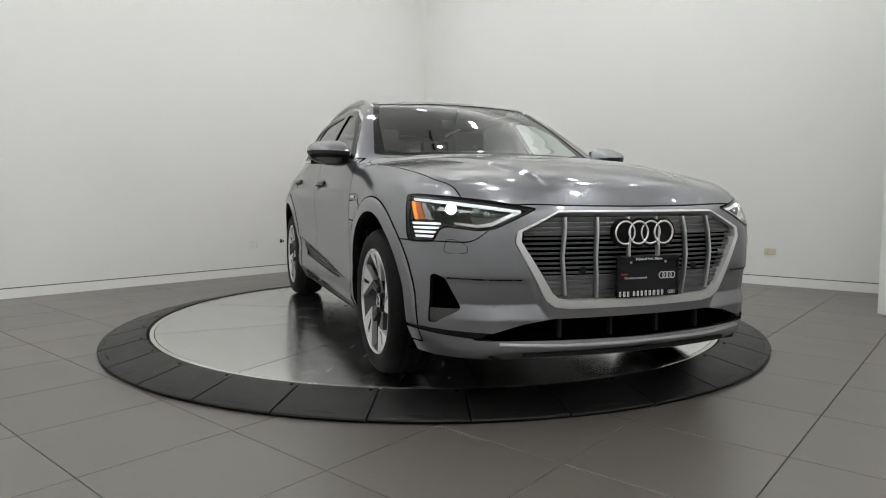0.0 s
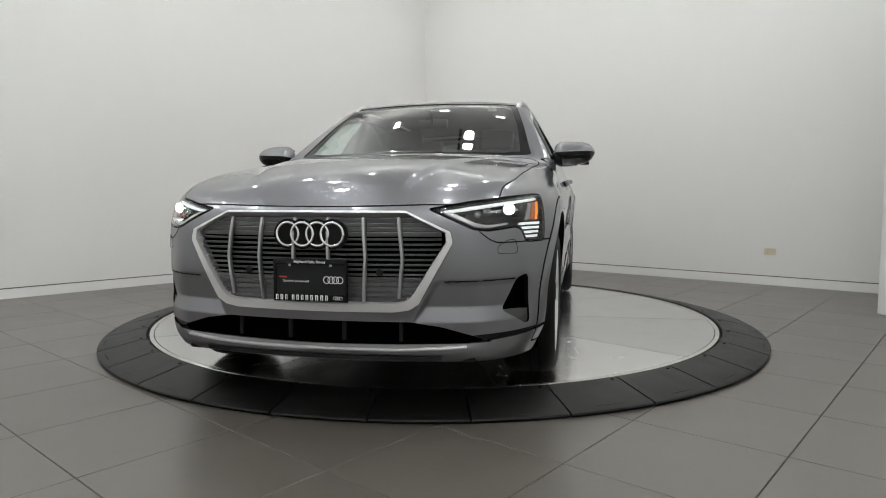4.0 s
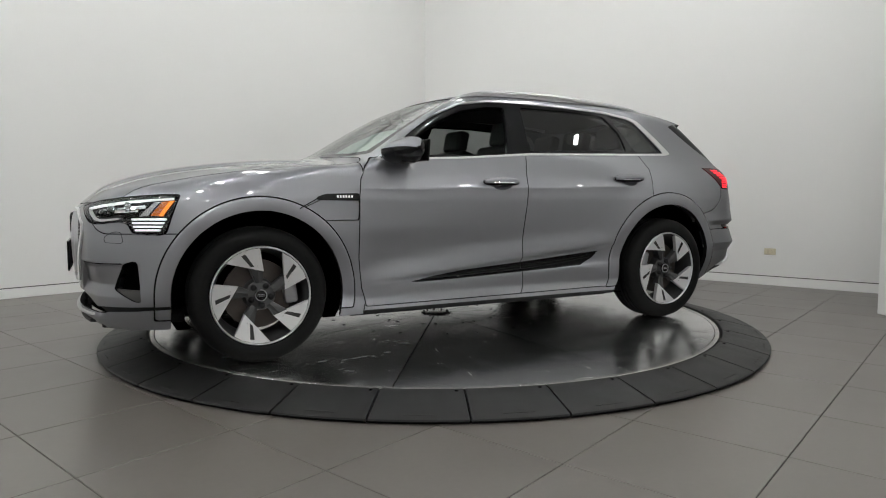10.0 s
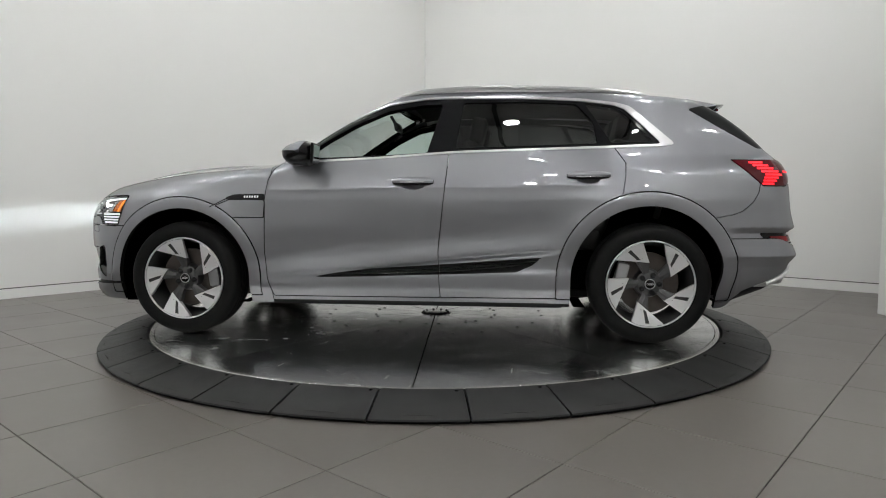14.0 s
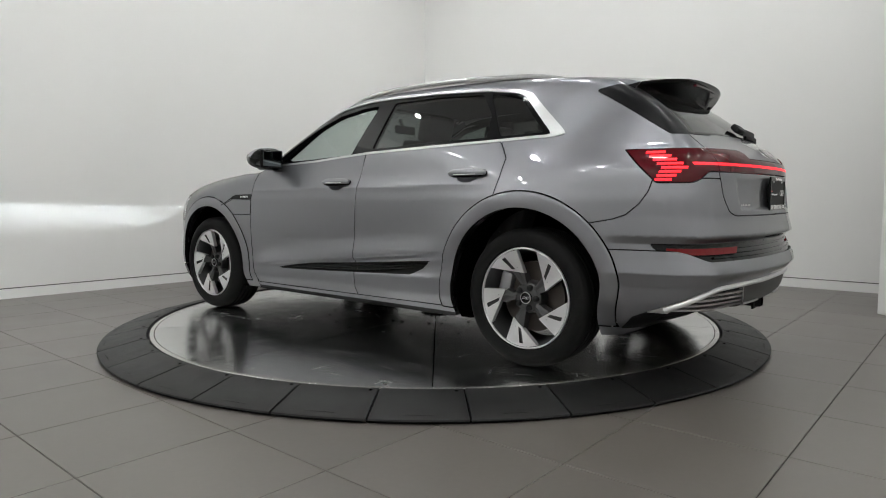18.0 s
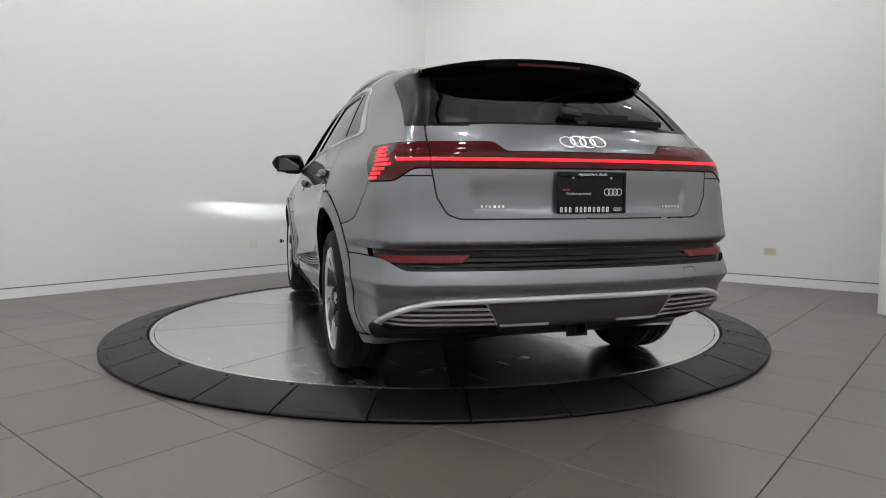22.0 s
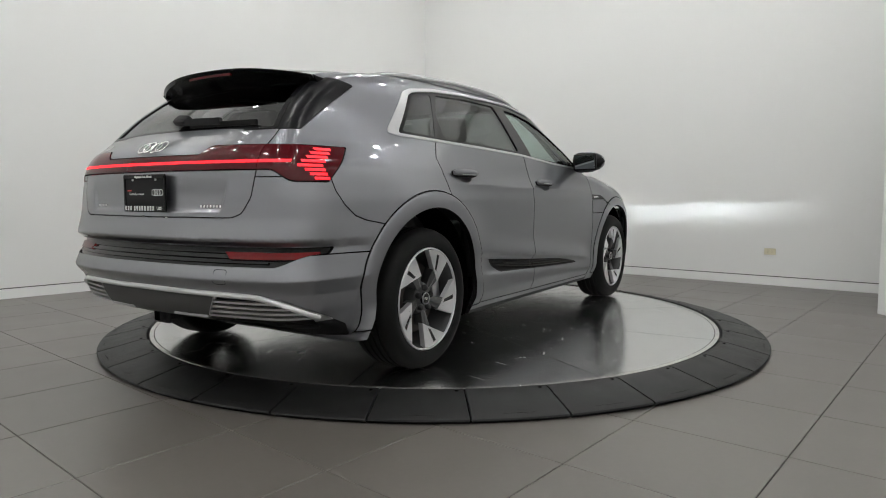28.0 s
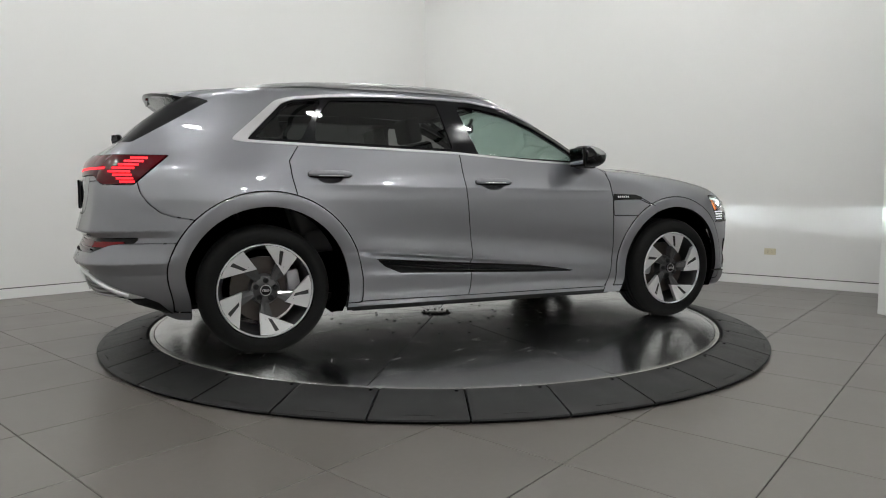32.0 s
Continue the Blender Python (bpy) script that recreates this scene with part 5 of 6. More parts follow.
for u in np.linspace(-0.79, 0.79, 75):
    z = float(curve(np.array([abs(u)]), [(0.0, 0.472), (0.38, 0.468), (0.56, 0.461), (0.65, 0.436), (0.75, 0.386), (0.88, 0.318)])[0])
    ray = Vector((-math.cos(abs(u) / 0.95), math.sin(abs(u) / 0.95), 0))
    hit = TREE.ray_cast(Vector((-1.4, 0.0001, z)), ray)[0]
    hit = hit + ray * 0.004
    blade_line.append(Vector((hit.x, math.copysign(hit.y, u), hit.z)))
part("diffuser_blade", sweep(bmesh.new(), blade_line, [(0.010 * math.cos(q), 0.0125 * math.sin(q)) for q in np.linspace(0, 2 * math.pi, 10, endpoint=False)]), SATIN, diff, "satin silver bar along the diffuser", smooth=60)
# cover of the towing eye, a fine rounded square joint
path = []
for y, z in rounded([(-0.478, 0.516), (-0.478, 0.578), (-0.543, 0.578), (-0.543, 0.516)], 0.014, 4):
    path.append(on_skin("rear", y, z, 0.0)[0])
part("tow_cover_joint", sweep(bmesh.new(), path, ring_section(0.0013, 5), closed=True), DARK, car)
# tow hitch
bm = box(bmesh.new(), (0.16, 0.052, 0.052), Matrix.Translation((-2.30, 0, 0.325)), 0.004)
box(bm, (0.012, 0.10, 0.070), Matrix.Translation((-2.345, 0, 0.322)), 0.003)
part("tow_hitch", bm, MATT, car, "black square tow hitch", smooth=40)
part("hitch_socket", box(bmesh.new(), (0.004, 0.040, 0.040), Matrix.Translation((-2.3805, 0, 0.325))), DARK, car)


def place_on(view, a, b, lift=0.0):
    """A frame on the skin: local x to the right as seen, y up, z out."""
    p, n = on_skin(view, a, b, lift)
    up = Vector((0, 0, 1))
    right = up.cross(n).normalized()
    up = n.cross(right).normalized()
    m = Matrix((right, up, n)).transposed().to_4x4()
    m.translation = p
    return m


REAR_FACE = Matrix(((0, 0, -1, 0), (-1, 0, 0, 0), (0, 1, 0, 0), (0, 0, 0, 1)))
dealer_plate(car, Matrix.Translation((-2.428, -0.013, 0.903)) @ REAR_FACE)
part("plate_bracket", box(bmesh.new(), (0.03, 0.22, 0.10), Matrix.Translation((-2.409, -0.006, 0.905))), MATT, car)
m = place_on("rear", 0.0, 1.110, 0.006)
four_rings("rear_ring", gate_ob, m @ Matrix(((0, 1, 0, 0), (0, 0, 1, 0), (1, 0, 0, 0), (0, 0, 0, 1))), CHROME, 0.034, 0.0042, False)


def word_bars(parent, view, a, b, width, height, mat, count, gap=0.35):
    """A small script badge as plain bars."""
    m = place_on(view, a, b, 0.002)
    bm = bmesh.new()
    w = width / count
    for i in range(count):
        box(bm, (w * (1 - gap), height, 0.003), m @ Matrix.Translation(((i + 0.5) * w - width / 2, 0, 0)), 0.001)
    part("script_badge", bm, mat, parent, "small bright script badge as plain bars")


word_bars(gate_ob, "rear", 0.41, 0.846, 0.105, 0.0105, CHROME, 6, 0.5)
word_bars(gate_ob, "rear", -0.42, 0.844, 0.125, 0.0105, CHROME, 7, 0.5)


def spoiler():
    """Roof spoiler: painted top with closed ends, black underside, as a run of profiles across the car."""
    top, low = bmesh.new(), bmesh.new()
    tops, lows = [], []
    for v in np.linspace(-0.60, 0.60, 53):
        a = abs(v) / 0.60
        root = on_skin("top", -1.63, v * 0.95, -0.002)[0]
        tip = Vector((-2.070 + 0.152 * a ** 2.6, v * 0.955, 1.510 - 0.046 * a ** 2.4))
        lip = tip + Vector((0.012, 0, -0.017))
        back = on_skin("top", -1.93 + 0.05 * a ** 2, v * 0.93, -0.012)[0]
        near = root * 0.62 + tip * 0.38 + Vector((0, 0, 0.008))
        far = root * 0.22 + tip * 0.78 + Vector((0, 0, 0.005))
        tops.append([top.verts.new(q) for q in (root, near, far, tip)])
        lows.append([low.verts.new(q) for q in (tip, lip, lip * 0.5 + back * 0.5 + Vector((0, 0, 0.014)), back)])
        if abs(v) > 0.599:
            top.faces.new([top.verts.new(q.co) for q in tops[-1]] + [top.verts.new((-1.73, math.copysign(0.612, v), 1.428))])
            low.faces.new([low.verts.new(q.co) for q in lows[-1]])
    for rows, bm in ((tops, top), (lows, low)):
        for a, b in zip(rows, rows[1:]):
            for j in range(len(a) - 1):
                bm.faces.new((a[j], b[j], b[j + 1], a[j + 1]))
    for bm in (top, low):
        bmesh.ops.recalc_face_normals(bm, faces=bm.faces[:])
    sp = part("roof_spoiler", top, PAINT, car, "painted roof spoiler", smooth=50)
    part("spoiler_underside", low, BLACK, sp, "gloss black spoiler underside", smooth=45)
    path = [Vector((-2.046 + 0.152 * (abs(v) / 0.60) ** 2.6, v, 1.487 - 0.046 * (abs(v) / 0.60) ** 2.4)) for v in np.linspace(-0.155, 0.155, 13)]
    part("brake_light", sweep(bmesh.new(), path, [(-0.010, -0.006), (0.004, -0.006), (0.004, 0.008), (-0.010, 0.008)]), RED_LENS, sp, "dark red high brake light")
    # raised black blades from the spoiler's ends down to the waist
    for s in (1, -1):
        apex, waist, lip_end, inner_top, inner_low = ((-1.724, 0.612, 1.428), (-2.122, 0.686, 1.186), (-1.918, 0.584, 1.462), (-1.856, 0.588, 1.400), (-2.150, 0.664, 1.190))
        put = lambda q: bm.verts.new((q[0], s * q[1], q[2]))
        bm = bmesh.new()
        rings = []
        for t in np.linspace(0, 1, 11):
            bulge = 0.010 * math.sin(math.pi * t)
            o = [a + (b - a) * t for a, b in zip(apex, waist)]
            n = [a + (b - a) * t for a, b in zip(inner_top, inner_low)]
            o[1] += bulge
            n[1] += bulge
            rings.append([put(q) for q in (o, n, (n[0] + 0.02, n[1] - 0.05, n[2] - 0.02), (o[0] + 0.02, o[1] - 0.03, o[2] - 0.02))])
        for a, b in zip(rings, rings[1:]):
            for j in range(4):
                bm.faces.new((a[j], a[(j + 1) % 4], b[(j + 1) % 4], b[j]))
        end = put(lip_end)
        bm.faces.new((rings[0][0], end, rings[0][1])), bm.faces.new((rings[0][1], end, rings[0][2])), bm.faces.new((rings[0][2], end, rings[0][3])), bm.faces.new((rings[0][3], end, rings[0][0]))
        bm.faces.new(rings[-1][::-1])
        bmesh.ops.recalc_face_normals(bm, faces=bm.faces[:])
        part("fin_blade", bm, FIN_BLACK, sp, "gloss black blade beside the rear window", smooth=30)


spoiler()
# rear wiper
m = place_on("rear", -0.02, 1.235, 0.012)
bm = box(bmesh.new(), (0.10, 0.055, 0.035), m @ pose(0.0, 0.0, 0.01, 0, 0, -8), 0.012)
path = [on_skin("rear", v, 1.222 - 0.05 * (-v) * 0.35, 0.022)[0] for v in np.linspace(-0.03, -0.30, 8)]
sweep(bm, path, [(-0.010, -0.016), (0.010, -0.016), (0.010, 0.016), (-0.010, 0.016)], ups=[(0, 0, 1)] * 8)
wiper = part("rear_wiper", bm, MATT, car, "black rear wiper", smooth=40)
path = [on_skin("rear", v, 1.212, 0.010)[0] for v in np.linspace(-0.10, -0.50, 12)]
part("wiper_blade", sweep(bmesh.new(), path, [(-0.008, -0.012), (0.008, -0.012), (0.008, 0.012), (-0.008, 0.012)]), RUBBER, wiper)
# antenna fin
c = on_skin("top", -1.44, 0.0)[0]
part("antenna", tube(bmesh.new(), 0.022, 0.045, Matrix.Translation(c + Vector((0, 0, 0.032))) @ pose(0, 0, 0, 0, -25, 0) @ Matrix.Diagonal((1, 0.45, 1, 1)), 16, 0.004), BLACK, car, "small black roof antenna", smooth=50)

# ---- side details ----
def mirror(s):
    """A door mirror: painted cap over a black shell, on a short arm."""
    c = Vector((0.650, s * 0.998, 1.148))

    def blob(bm, lo, hi, shrink):
        rings = []
        for i in range(15):
            v = -1 + 2 * i / 14                      # from the door outwards
            y = 0.126 * v
            k = max(0.02, (1 - abs(v) ** (3.2 if v > 0 else 5.0))) ** 0.5
            taper = 1.0 - 0.26 * (v + 1) / 2
            ring = []
            for j in range(24):
                a = lo + (hi - lo) * j / 23
                ca, sa = math.cos(a), math.sin(a)
                px = 0.150 * k * taper * math.copysign(abs(ca) ** 0.75, ca) * shrink
                pz = 0.086 * k * taper * math.copysign(abs(sa) ** 0.85, sa) * shrink
                if px < 0:
                    px *= 0.62
                if pz > 0 and px > 0:
                    pz -= 0.30 * px * pz / 0.08 * 1.0
                ring.append(bm.verts.new((c.x + px - 0.02 * (v + 1) / 2, c.y + s * y, c.z + pz + 0.012 * (v + 1) / 2)))
            rings.append(ring)
        for a, b in zip(rings, rings[1:]):
            for j in range(23):
                bm.faces.new((a[j], a[j + 1], b[j + 1], b[j]) if s < 0 else (a[j], b[j], b[j + 1], a[j + 1]))
        return bm

    cap_bm = blob(bmesh.new(), radians(8), radians(112), 1.0)
    bmesh.ops.recalc_face_normals(cap_bm, faces=cap_bm.faces[:])
    house = part("mirror", cap_bm, PAINT, car, "painted door mirror with a black lower shell", smooth=60)
    bm = blob(bmesh.new(), radians(-252), radians(12), 0.975)
    part("mirror_shell", bm, BLACK, house, "black lower mirror shell", smooth=60)
    part("mirror_glass", box(bmesh.new(), (0.004, 0.160, 0.100), Matrix.Translation((c.x - 0.096, c.y, c.z + 0.002)) @ pose(0, 0, 0, 0, -4, s * 5), 0.001), MIRROR, house, "mirror glass")
    part("glass_frame", box(bmesh.new(), (0.016, 0.186, 0.122), Matrix.Translation((c.x - 0.086, c.y, c.z + 0.002)) @ pose(0, 0, 0, 0, -4, s * 5), 0.006), SATIN_BLACK, house)
    base = on_skin("side", 0.70, 1.105)[0]
    base.y *= s
    path = [base + Vector((0.0, -s * 0.015, 0.0)), base + Vector((-0.015, s * 0.03, 0.002)), c + Vector((0.0, -s * 0.045, -0.062)), c + Vector((0.0, s * 0.02, -0.058))]
    part("mirror_arm", sweep(bmesh.new(), path, [(-0.040, -0.010), (0.040, -0.010), (0.048, 0.0), (0.036, 0.012), (-0.036, 0.012), (-0.048, 0.0)]), BLACK, house, smooth=50)


for s in (1, -1):
    mirror(s)


def handle(door, s, x, z):
    c, n = on_skin("side", x, z)
    c = Vector((c.x, c.y * s, c.z))
    n = Vector((n.x, n.y * s, n.z))
    # recess cup under the grip
    bm = bmesh.new()
    up = Vector((0, 0, 1)) - n * n.z
    up.normalize()
    fw = up.cross(n)
    m = Matrix((fw, up, n)).transposed().to_4x4()
    m.translation = c
    path, k = [], 13
    for i in range(k):
        t = -1 + 2 * i / (k - 1)
        path.append(m @ Vector((0.126 * t, 0.004, 0.026 - 0.016 * abs(t) ** 4)))
    rings = []
    bm = bmesh.new()
    for i, q in enumerate(path):
        t = abs(-1 + 2 * i / (k - 1))
        hh = 0.0195 * (1 - 0.45 * t ** 5)
        rings.append([bm.verts.new(q + up * (hh * math.cos(a)) + n * (0.013 * math.sin(a))) for a in np.linspace(0, 2 * math.pi, 12, endpoint=False)])
    for a, b in zip(rings, rings[1:]):
        for j in range(12):
            bm.faces.new((a[j], b[j], b[(j + 1) % 12], a[(j + 1) % 12]))
    bm.faces.new(rings[0]), bm.faces.new(rings[-1][::-1])
    bmesh.ops.recalc_face_normals(bm, faces=bm.faces[:])
    part("door_handle", bm, PAINT, door, "painted grip handle", smooth=50)
    # black disc behind the grip, imitates the dark shade round it
    shade_bm = bmesh.new()
    rim = [shade_bm.verts.new(m @ Vector((0.129 * math.copysign(abs(math.cos(q)) ** 0.5, math.cos(q)), 0.004 + 0.0215 * math.copysign(abs(math.sin(q)) ** 0.6, math.sin(q)), h))) for h in (0.0, 0.010) for q in np.linspace(0, 2 * math.pi, 28, endpoint=False)]
    for j in range(28):
        shade_bm.faces.new((rim[j], rim[(j + 1) % 28], rim[28 + (j + 1) % 28], rim[28 + j]))
    shade_bm.faces.new(rim[28:])
    bmesh.ops.recalc_face_normals(shade_bm, faces=shade_bm.faces[:])
    part("handle_shade", shade_bm, SATIN_BLACK, door, "black disc for the shade round the grip")
    part("handle_strip", box(bmesh.new(), (0.150, 0.004, 0.008), m @ Matrix.Translation((0, -0.0125, 0.032)), 0.001), CHROME, door, "thin bright handle strip")


for i, s in enumerate((1, -1)):
    handle(doors_f[i], s, -0.03, 0.975)
    handle(doors_r[i], s, -1.09, 1.010)
    m = place_on("side", 1.0, 0.888, 0.0025)
    bm = bmesh.new()
    flip = Matrix.Diagonal((1, s, 1, 1))
    for j in range(6):
        box(bm, (0.011, 0.014, 0.002), flip @ m @ Matrix.Translation(((j - 2.5) * 0.0165, 0, 0)), 0.0006)
    part("script_badge", bm, CHROME, badges[i], "small bright script badge as plain bars")
    # roof rail
    path = []
    for t in np.linspace(0, 1, 40):
        x = 0.17 - 1.70 * t
        y = 0.598 - 0.04 * max(0, -x - 0.9)
        z = curve(np.array([x]), [(-1.55, 1.500), (-1.46, 1.530), (-1.35, 1.552), (-1.1, 1.574), (-0.5, 1.595), (-0.1, 1.580), (0.06, 1.549), (0.17, 1.505)])[0]
        path.append((x, s * y, float(z)))
    rail = part("roof_rail", sweep(bmesh.new(), path, [(-0.016, -0.012), (0.016, -0.012), (0.018, 0.0), (0.010, 0.011), (-0.010, 0.011), (-0.018, 0.0)]), SILVER, car, "satin silver roof rail", smooth=40)
    path2 = [(x, y * 0.985, z - 0.030) for x, y, z in path[2:-2]]
    part("rail_foot", sweep(bmesh.new(), path2, [(-0.008, -0.03), (0.008, -0.03), (0.008, 0.02), (-0.008, 0.02)]), SILVER, rail)

# ---- wheels ----
BLADE_POLAR = [(46, 0.985), (56, 0.99), (67, 0.99), (78, 0.99), (90, 0.985), (69, 0.640), (38, 0.505)]
SLOT_POLAR = [(70.5, 0.925), (65.0, 0.930), (57.0, 0.615), (64.0, 0.645)]


def wheel(x, s, phase):
    m = Matrix(((-s, 0, 0, x), (0, 0, s, s * 0.946), (0, 1, 0, HUB_Z), (0, 0, 0, 1)))
    hub = thing("wheel", "five-spoke two-tone alloy wheel with a black tyre", "")
    hub.parent = car
    hub.matrix_basis = m
    tyre = [(0.262, -0.022), (0.272, -0.006), (0.292, 0.001), (0.312, 0.002), (0.335, -0.006), (0.351, -0.022), (0.360, -0.042)]
    for g in (-0.075, -0.113, -0.151, -0.189):
        tyre += [(0.3645, g + 0.006), (0.356, g + 0.004), (0.356, g - 0.004), (0.3645, g - 0.006)]
    tyre += [(0.360, -0.222), (0.351, -0.240), (0.335, -0.252), (0.30, -0.255), (0.262, -0.235)]
    part("tyre", lathe(bmesh.new(), tyre, 80), RUBBER, hub, "black road tyre", smooth=35)
    part("rim_lip", lathe(bmesh.new(), [(0.2545, -0.020), (0.2555, -0.010), (0.259, -0.007), (0.263, -0.010), (0.2655, -0.020), (0.262, -0.05), (0.250, -0.05)], 80, closed=True), ALLOY, hub, "bright machined rim lip", smooth=35)
    part("rim_barrel", lathe(bmesh.new(), [(0.2545, -0.02), (0.242, -0.045), (0.236, -0.10), (0.225, -0.12), (0.225, -0.225)], 64), ALLOY_DARK, hub, smooth=40)
    part("brake_disc", lathe(bmesh.new(), [(0.075, -0.118), (0.075, -0.112), (0.185, -0.112), (0.185, -0.140), (0.075, -0.140)], 56), STEEL, hub, "worn steel brake disc", smooth=30)
    part("wheel_hub", lathe(bmesh.new(), [(0.0005, -0.045), (0.060, -0.045), (0.078, -0.055), (0.085, -0.075), (0.090, -0.135), (0.0005, -0.14)], 40), ALLOY_DARK, hub, smooth=40)
    bm = bmesh.new()
    ca = radians(8 if (s > 0) == (x > 0) else 166)
    box(bm, (0.075, 0.17, 0.060), Matrix.Rotation(ca, 4, "Z") @ Matrix.Translation((0.168, 0, -0.105)), 0.018)
    part("brake_caliper", bm, CALIPER, hub, "grey brake caliper", smooth=40)
    R = 0.2555
    polar = lambda a, r, z: Vector((R * r * math.cos(radians(a)), R * r * math.sin(radians(a)), z))
    for k in range(5):
        ph = phase + 72 * k
        # bright blade with a slot: face, sides and a dark slot floor
        dish = lambda r: -0.012 - 0.030 * (1 - r)
        bm = bmesh.new()
        A = [polar(a + ph, r, dish(r)) for a, r in BLADE_POLAR]
        S = [polar(a + ph, r, dish(r)) for a, r in SLOT_POLAR]
        va = [bm.verts.new(p) for p in A]
        vs = [bm.verts.new(p) for p in S]
        # outer 0..4, inner tip 5, 6; slot outer 0, 1, inner 2, 3
        for f in ((va[0], va[1], vs[1]), (va[1], va[2], vs[1]), (va[2], vs[0], vs[1]), (va[2], va[3], vs[0]), (va[3], va[4], vs[0]), (va[4], va[5], vs[3], vs[0]), (va[5], va[6], vs[2], vs[3]), (va[6], va[0], vs[1], vs[2])):
            bm.faces.new(f)
        low = [bm.verts.new(p + Vector((0, 0, -0.028))) for p in A]
        for j in range(7):
            bm.faces.new((va[j], low[j], low[(j + 1) % 7], va[(j + 1) % 7]))
        bmesh.ops.recalc_face_normals(bm, faces=bm.faces[:])
        part("spoke_face", bm, ALLOY, hub, "bright machined spoke face" if k == 0 else "")
        bm = bmesh.new()
        bm.faces.new([bm.verts.new(p + Vector((0, 0, -0.012))) for p in S])
        part("spoke_slot", bm, ALLOY_DARK, hub)
        # dark arm from the hub to the blade
        inner = [polar(36 + ph, 0.26, -0.048), polar(66 + ph, 0.26, -0.048)]
        outer_pts = [polar(39.5 + ph, 0.545, -0.030), polar(67 + ph, 0.76, -0.024)]
        mid_i, mid_o = polar(52 + ph, 0.27, -0.040), polar(52 + ph, 0.64, -0.022)
        bm = bmesh.new()
        vi = [bm.verts.new(p) for p in (inner[0], mid_i, inner[1])]
        vo = [bm.verts.new(p) for p in (outer_pts[0], mid_o, outer_pts[1])]
        dn = [bm.verts.new(p + Vector((0, 0, -0.05))) for p in (inner[0], inner[1], outer_pts[1], outer_pts[0])]
        for f in ((vi[0], vi[1], vo[1], vo[0]), (vi[1], vi[2], vo[2], vo[1]), (vi[0], vo[0], dn[3], dn[0]), (vi[2], dn[1], dn[2], vo[2])):
            bm.faces.new(f)
        bmesh.ops.recalc_face_normals(bm, faces=bm.faces[:])
        part("spoke", bm, ALLOY_DARK, hub, "dark inner spoke" if k == 0 else "")
        part("wheel_bolt", lathe(bmesh.new(), [(0.0165, -0.02), (0.0165, 0.004), (0.013, 0.011), (0.007, 0.014), (0.0004, 0.0145)], 14, Matrix.Translation(polar(15 + ph, 0.215, -0.040))), MATT, hub, smooth=60)
    part("centre_cap", lathe(bmesh.new(), [(0.0005, -0.030), (0.026, -0.031), (0.030, -0.034), (0.031, -0.05)], 32), BLACK, hub, "black centre cap", smooth=40)
    part("cap_rim", lathe(bmesh.new(), [(0.0265, -0.0300), (0.0275, -0.0275), (0.0300, -0.0275), (0.0315, -0.033)], 32), SILVER, hub, "thin silver rim of the cap", smooth=40)
    for i in range(4):
        c = Vector(((i - 1.5) * 0.0085, 0, -0.0290))
        path = [c + Vector((0.0062 * math.cos(a), 0.0062 * math.sin(a), 0)) for a in np.linspace(0, 2 * math.pi, 16, endpoint=False)]
        part("cap_ring", sweep(bmesh.new(), path, [(0.0009, 0), (0, 0.0008), (-0.0009, 0)], closed=True), CHROME, hub)


for x, s, ph in ((AXLE, 1, 45), (-AXLE, 1, -17), (AXLE, -1, 20), (-AXLE, -1, 0)):
    wheel(x, s, ph)

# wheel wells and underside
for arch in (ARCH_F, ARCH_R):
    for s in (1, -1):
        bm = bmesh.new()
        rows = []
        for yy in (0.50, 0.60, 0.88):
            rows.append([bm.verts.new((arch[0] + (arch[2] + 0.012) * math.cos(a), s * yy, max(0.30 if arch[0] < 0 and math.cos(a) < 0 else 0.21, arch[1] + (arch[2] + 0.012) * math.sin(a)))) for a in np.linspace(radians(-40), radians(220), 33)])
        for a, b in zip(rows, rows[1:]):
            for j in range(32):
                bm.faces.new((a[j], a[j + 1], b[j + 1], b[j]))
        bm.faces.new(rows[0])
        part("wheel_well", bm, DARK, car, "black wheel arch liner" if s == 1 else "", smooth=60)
bm = box(bmesh.new(), (1.90, 1.72, 0.05), Matrix.Translation((0.0, 0, 0.225)), 0.01)
box(bm, (3.7, 1.06, 0.05), Matrix.Translation((-0.02, 0, 0.245)), 0.01)
box(bm, (0.40, 1.3, 0.05), Matrix.Translation((2.02, 0, 0.235)), 0.01)
box(bm, (0.40, 1.0, 0.06), Matrix.Translation((-2.05, 0, 0.39)), 0.01)
part("underbody", bm, MATT, car, "flat black underbody tray")
for x in (AXLE, -AXLE):
    bm = tube(bmesh.new(), 0.035, 1.5, pose(x, 0, 0.36, 90), 16)
    box(bm, (0.12, 1.2, 0.05), Matrix.Translation((x + 0.05, 0, 0.26)), 0.01)
    part("axle", bm, MATT, car)

# ---- cabin ----
cabin = bmesh.new()
box(cabin, (1.84, 1.60, 0.06), Matrix.Translation((-0.02, 0, 0.42)))
box(cabin, (0.95, 0.94, 0.06), Matrix.Translation((-1.415, 0, 0.44)))
part("cabin_floor", cabin, CARPET, car, "dark carpet floor")
for s in (1, -1):
    bm = box(bmesh.new(), (1.75, 0.05, 0.64), Matrix.Translation((-0.05, s * 0.835, 0.735)), 0.02)
    box(bm, (1.6, 0.09, 0.05), Matrix.Translation((-0.10, s * 0.80, 0.90)), 0.02)
    part("door_card", bm, LEATHER, car, "dark inner door trim")
roof_in = clip(SKIN, np.maximum.reduce([1.505 - SKIN[0][:, 2], SKIN[0][:, 0] - 0.10, -1.65 - SKIN[0][:, 0]]))
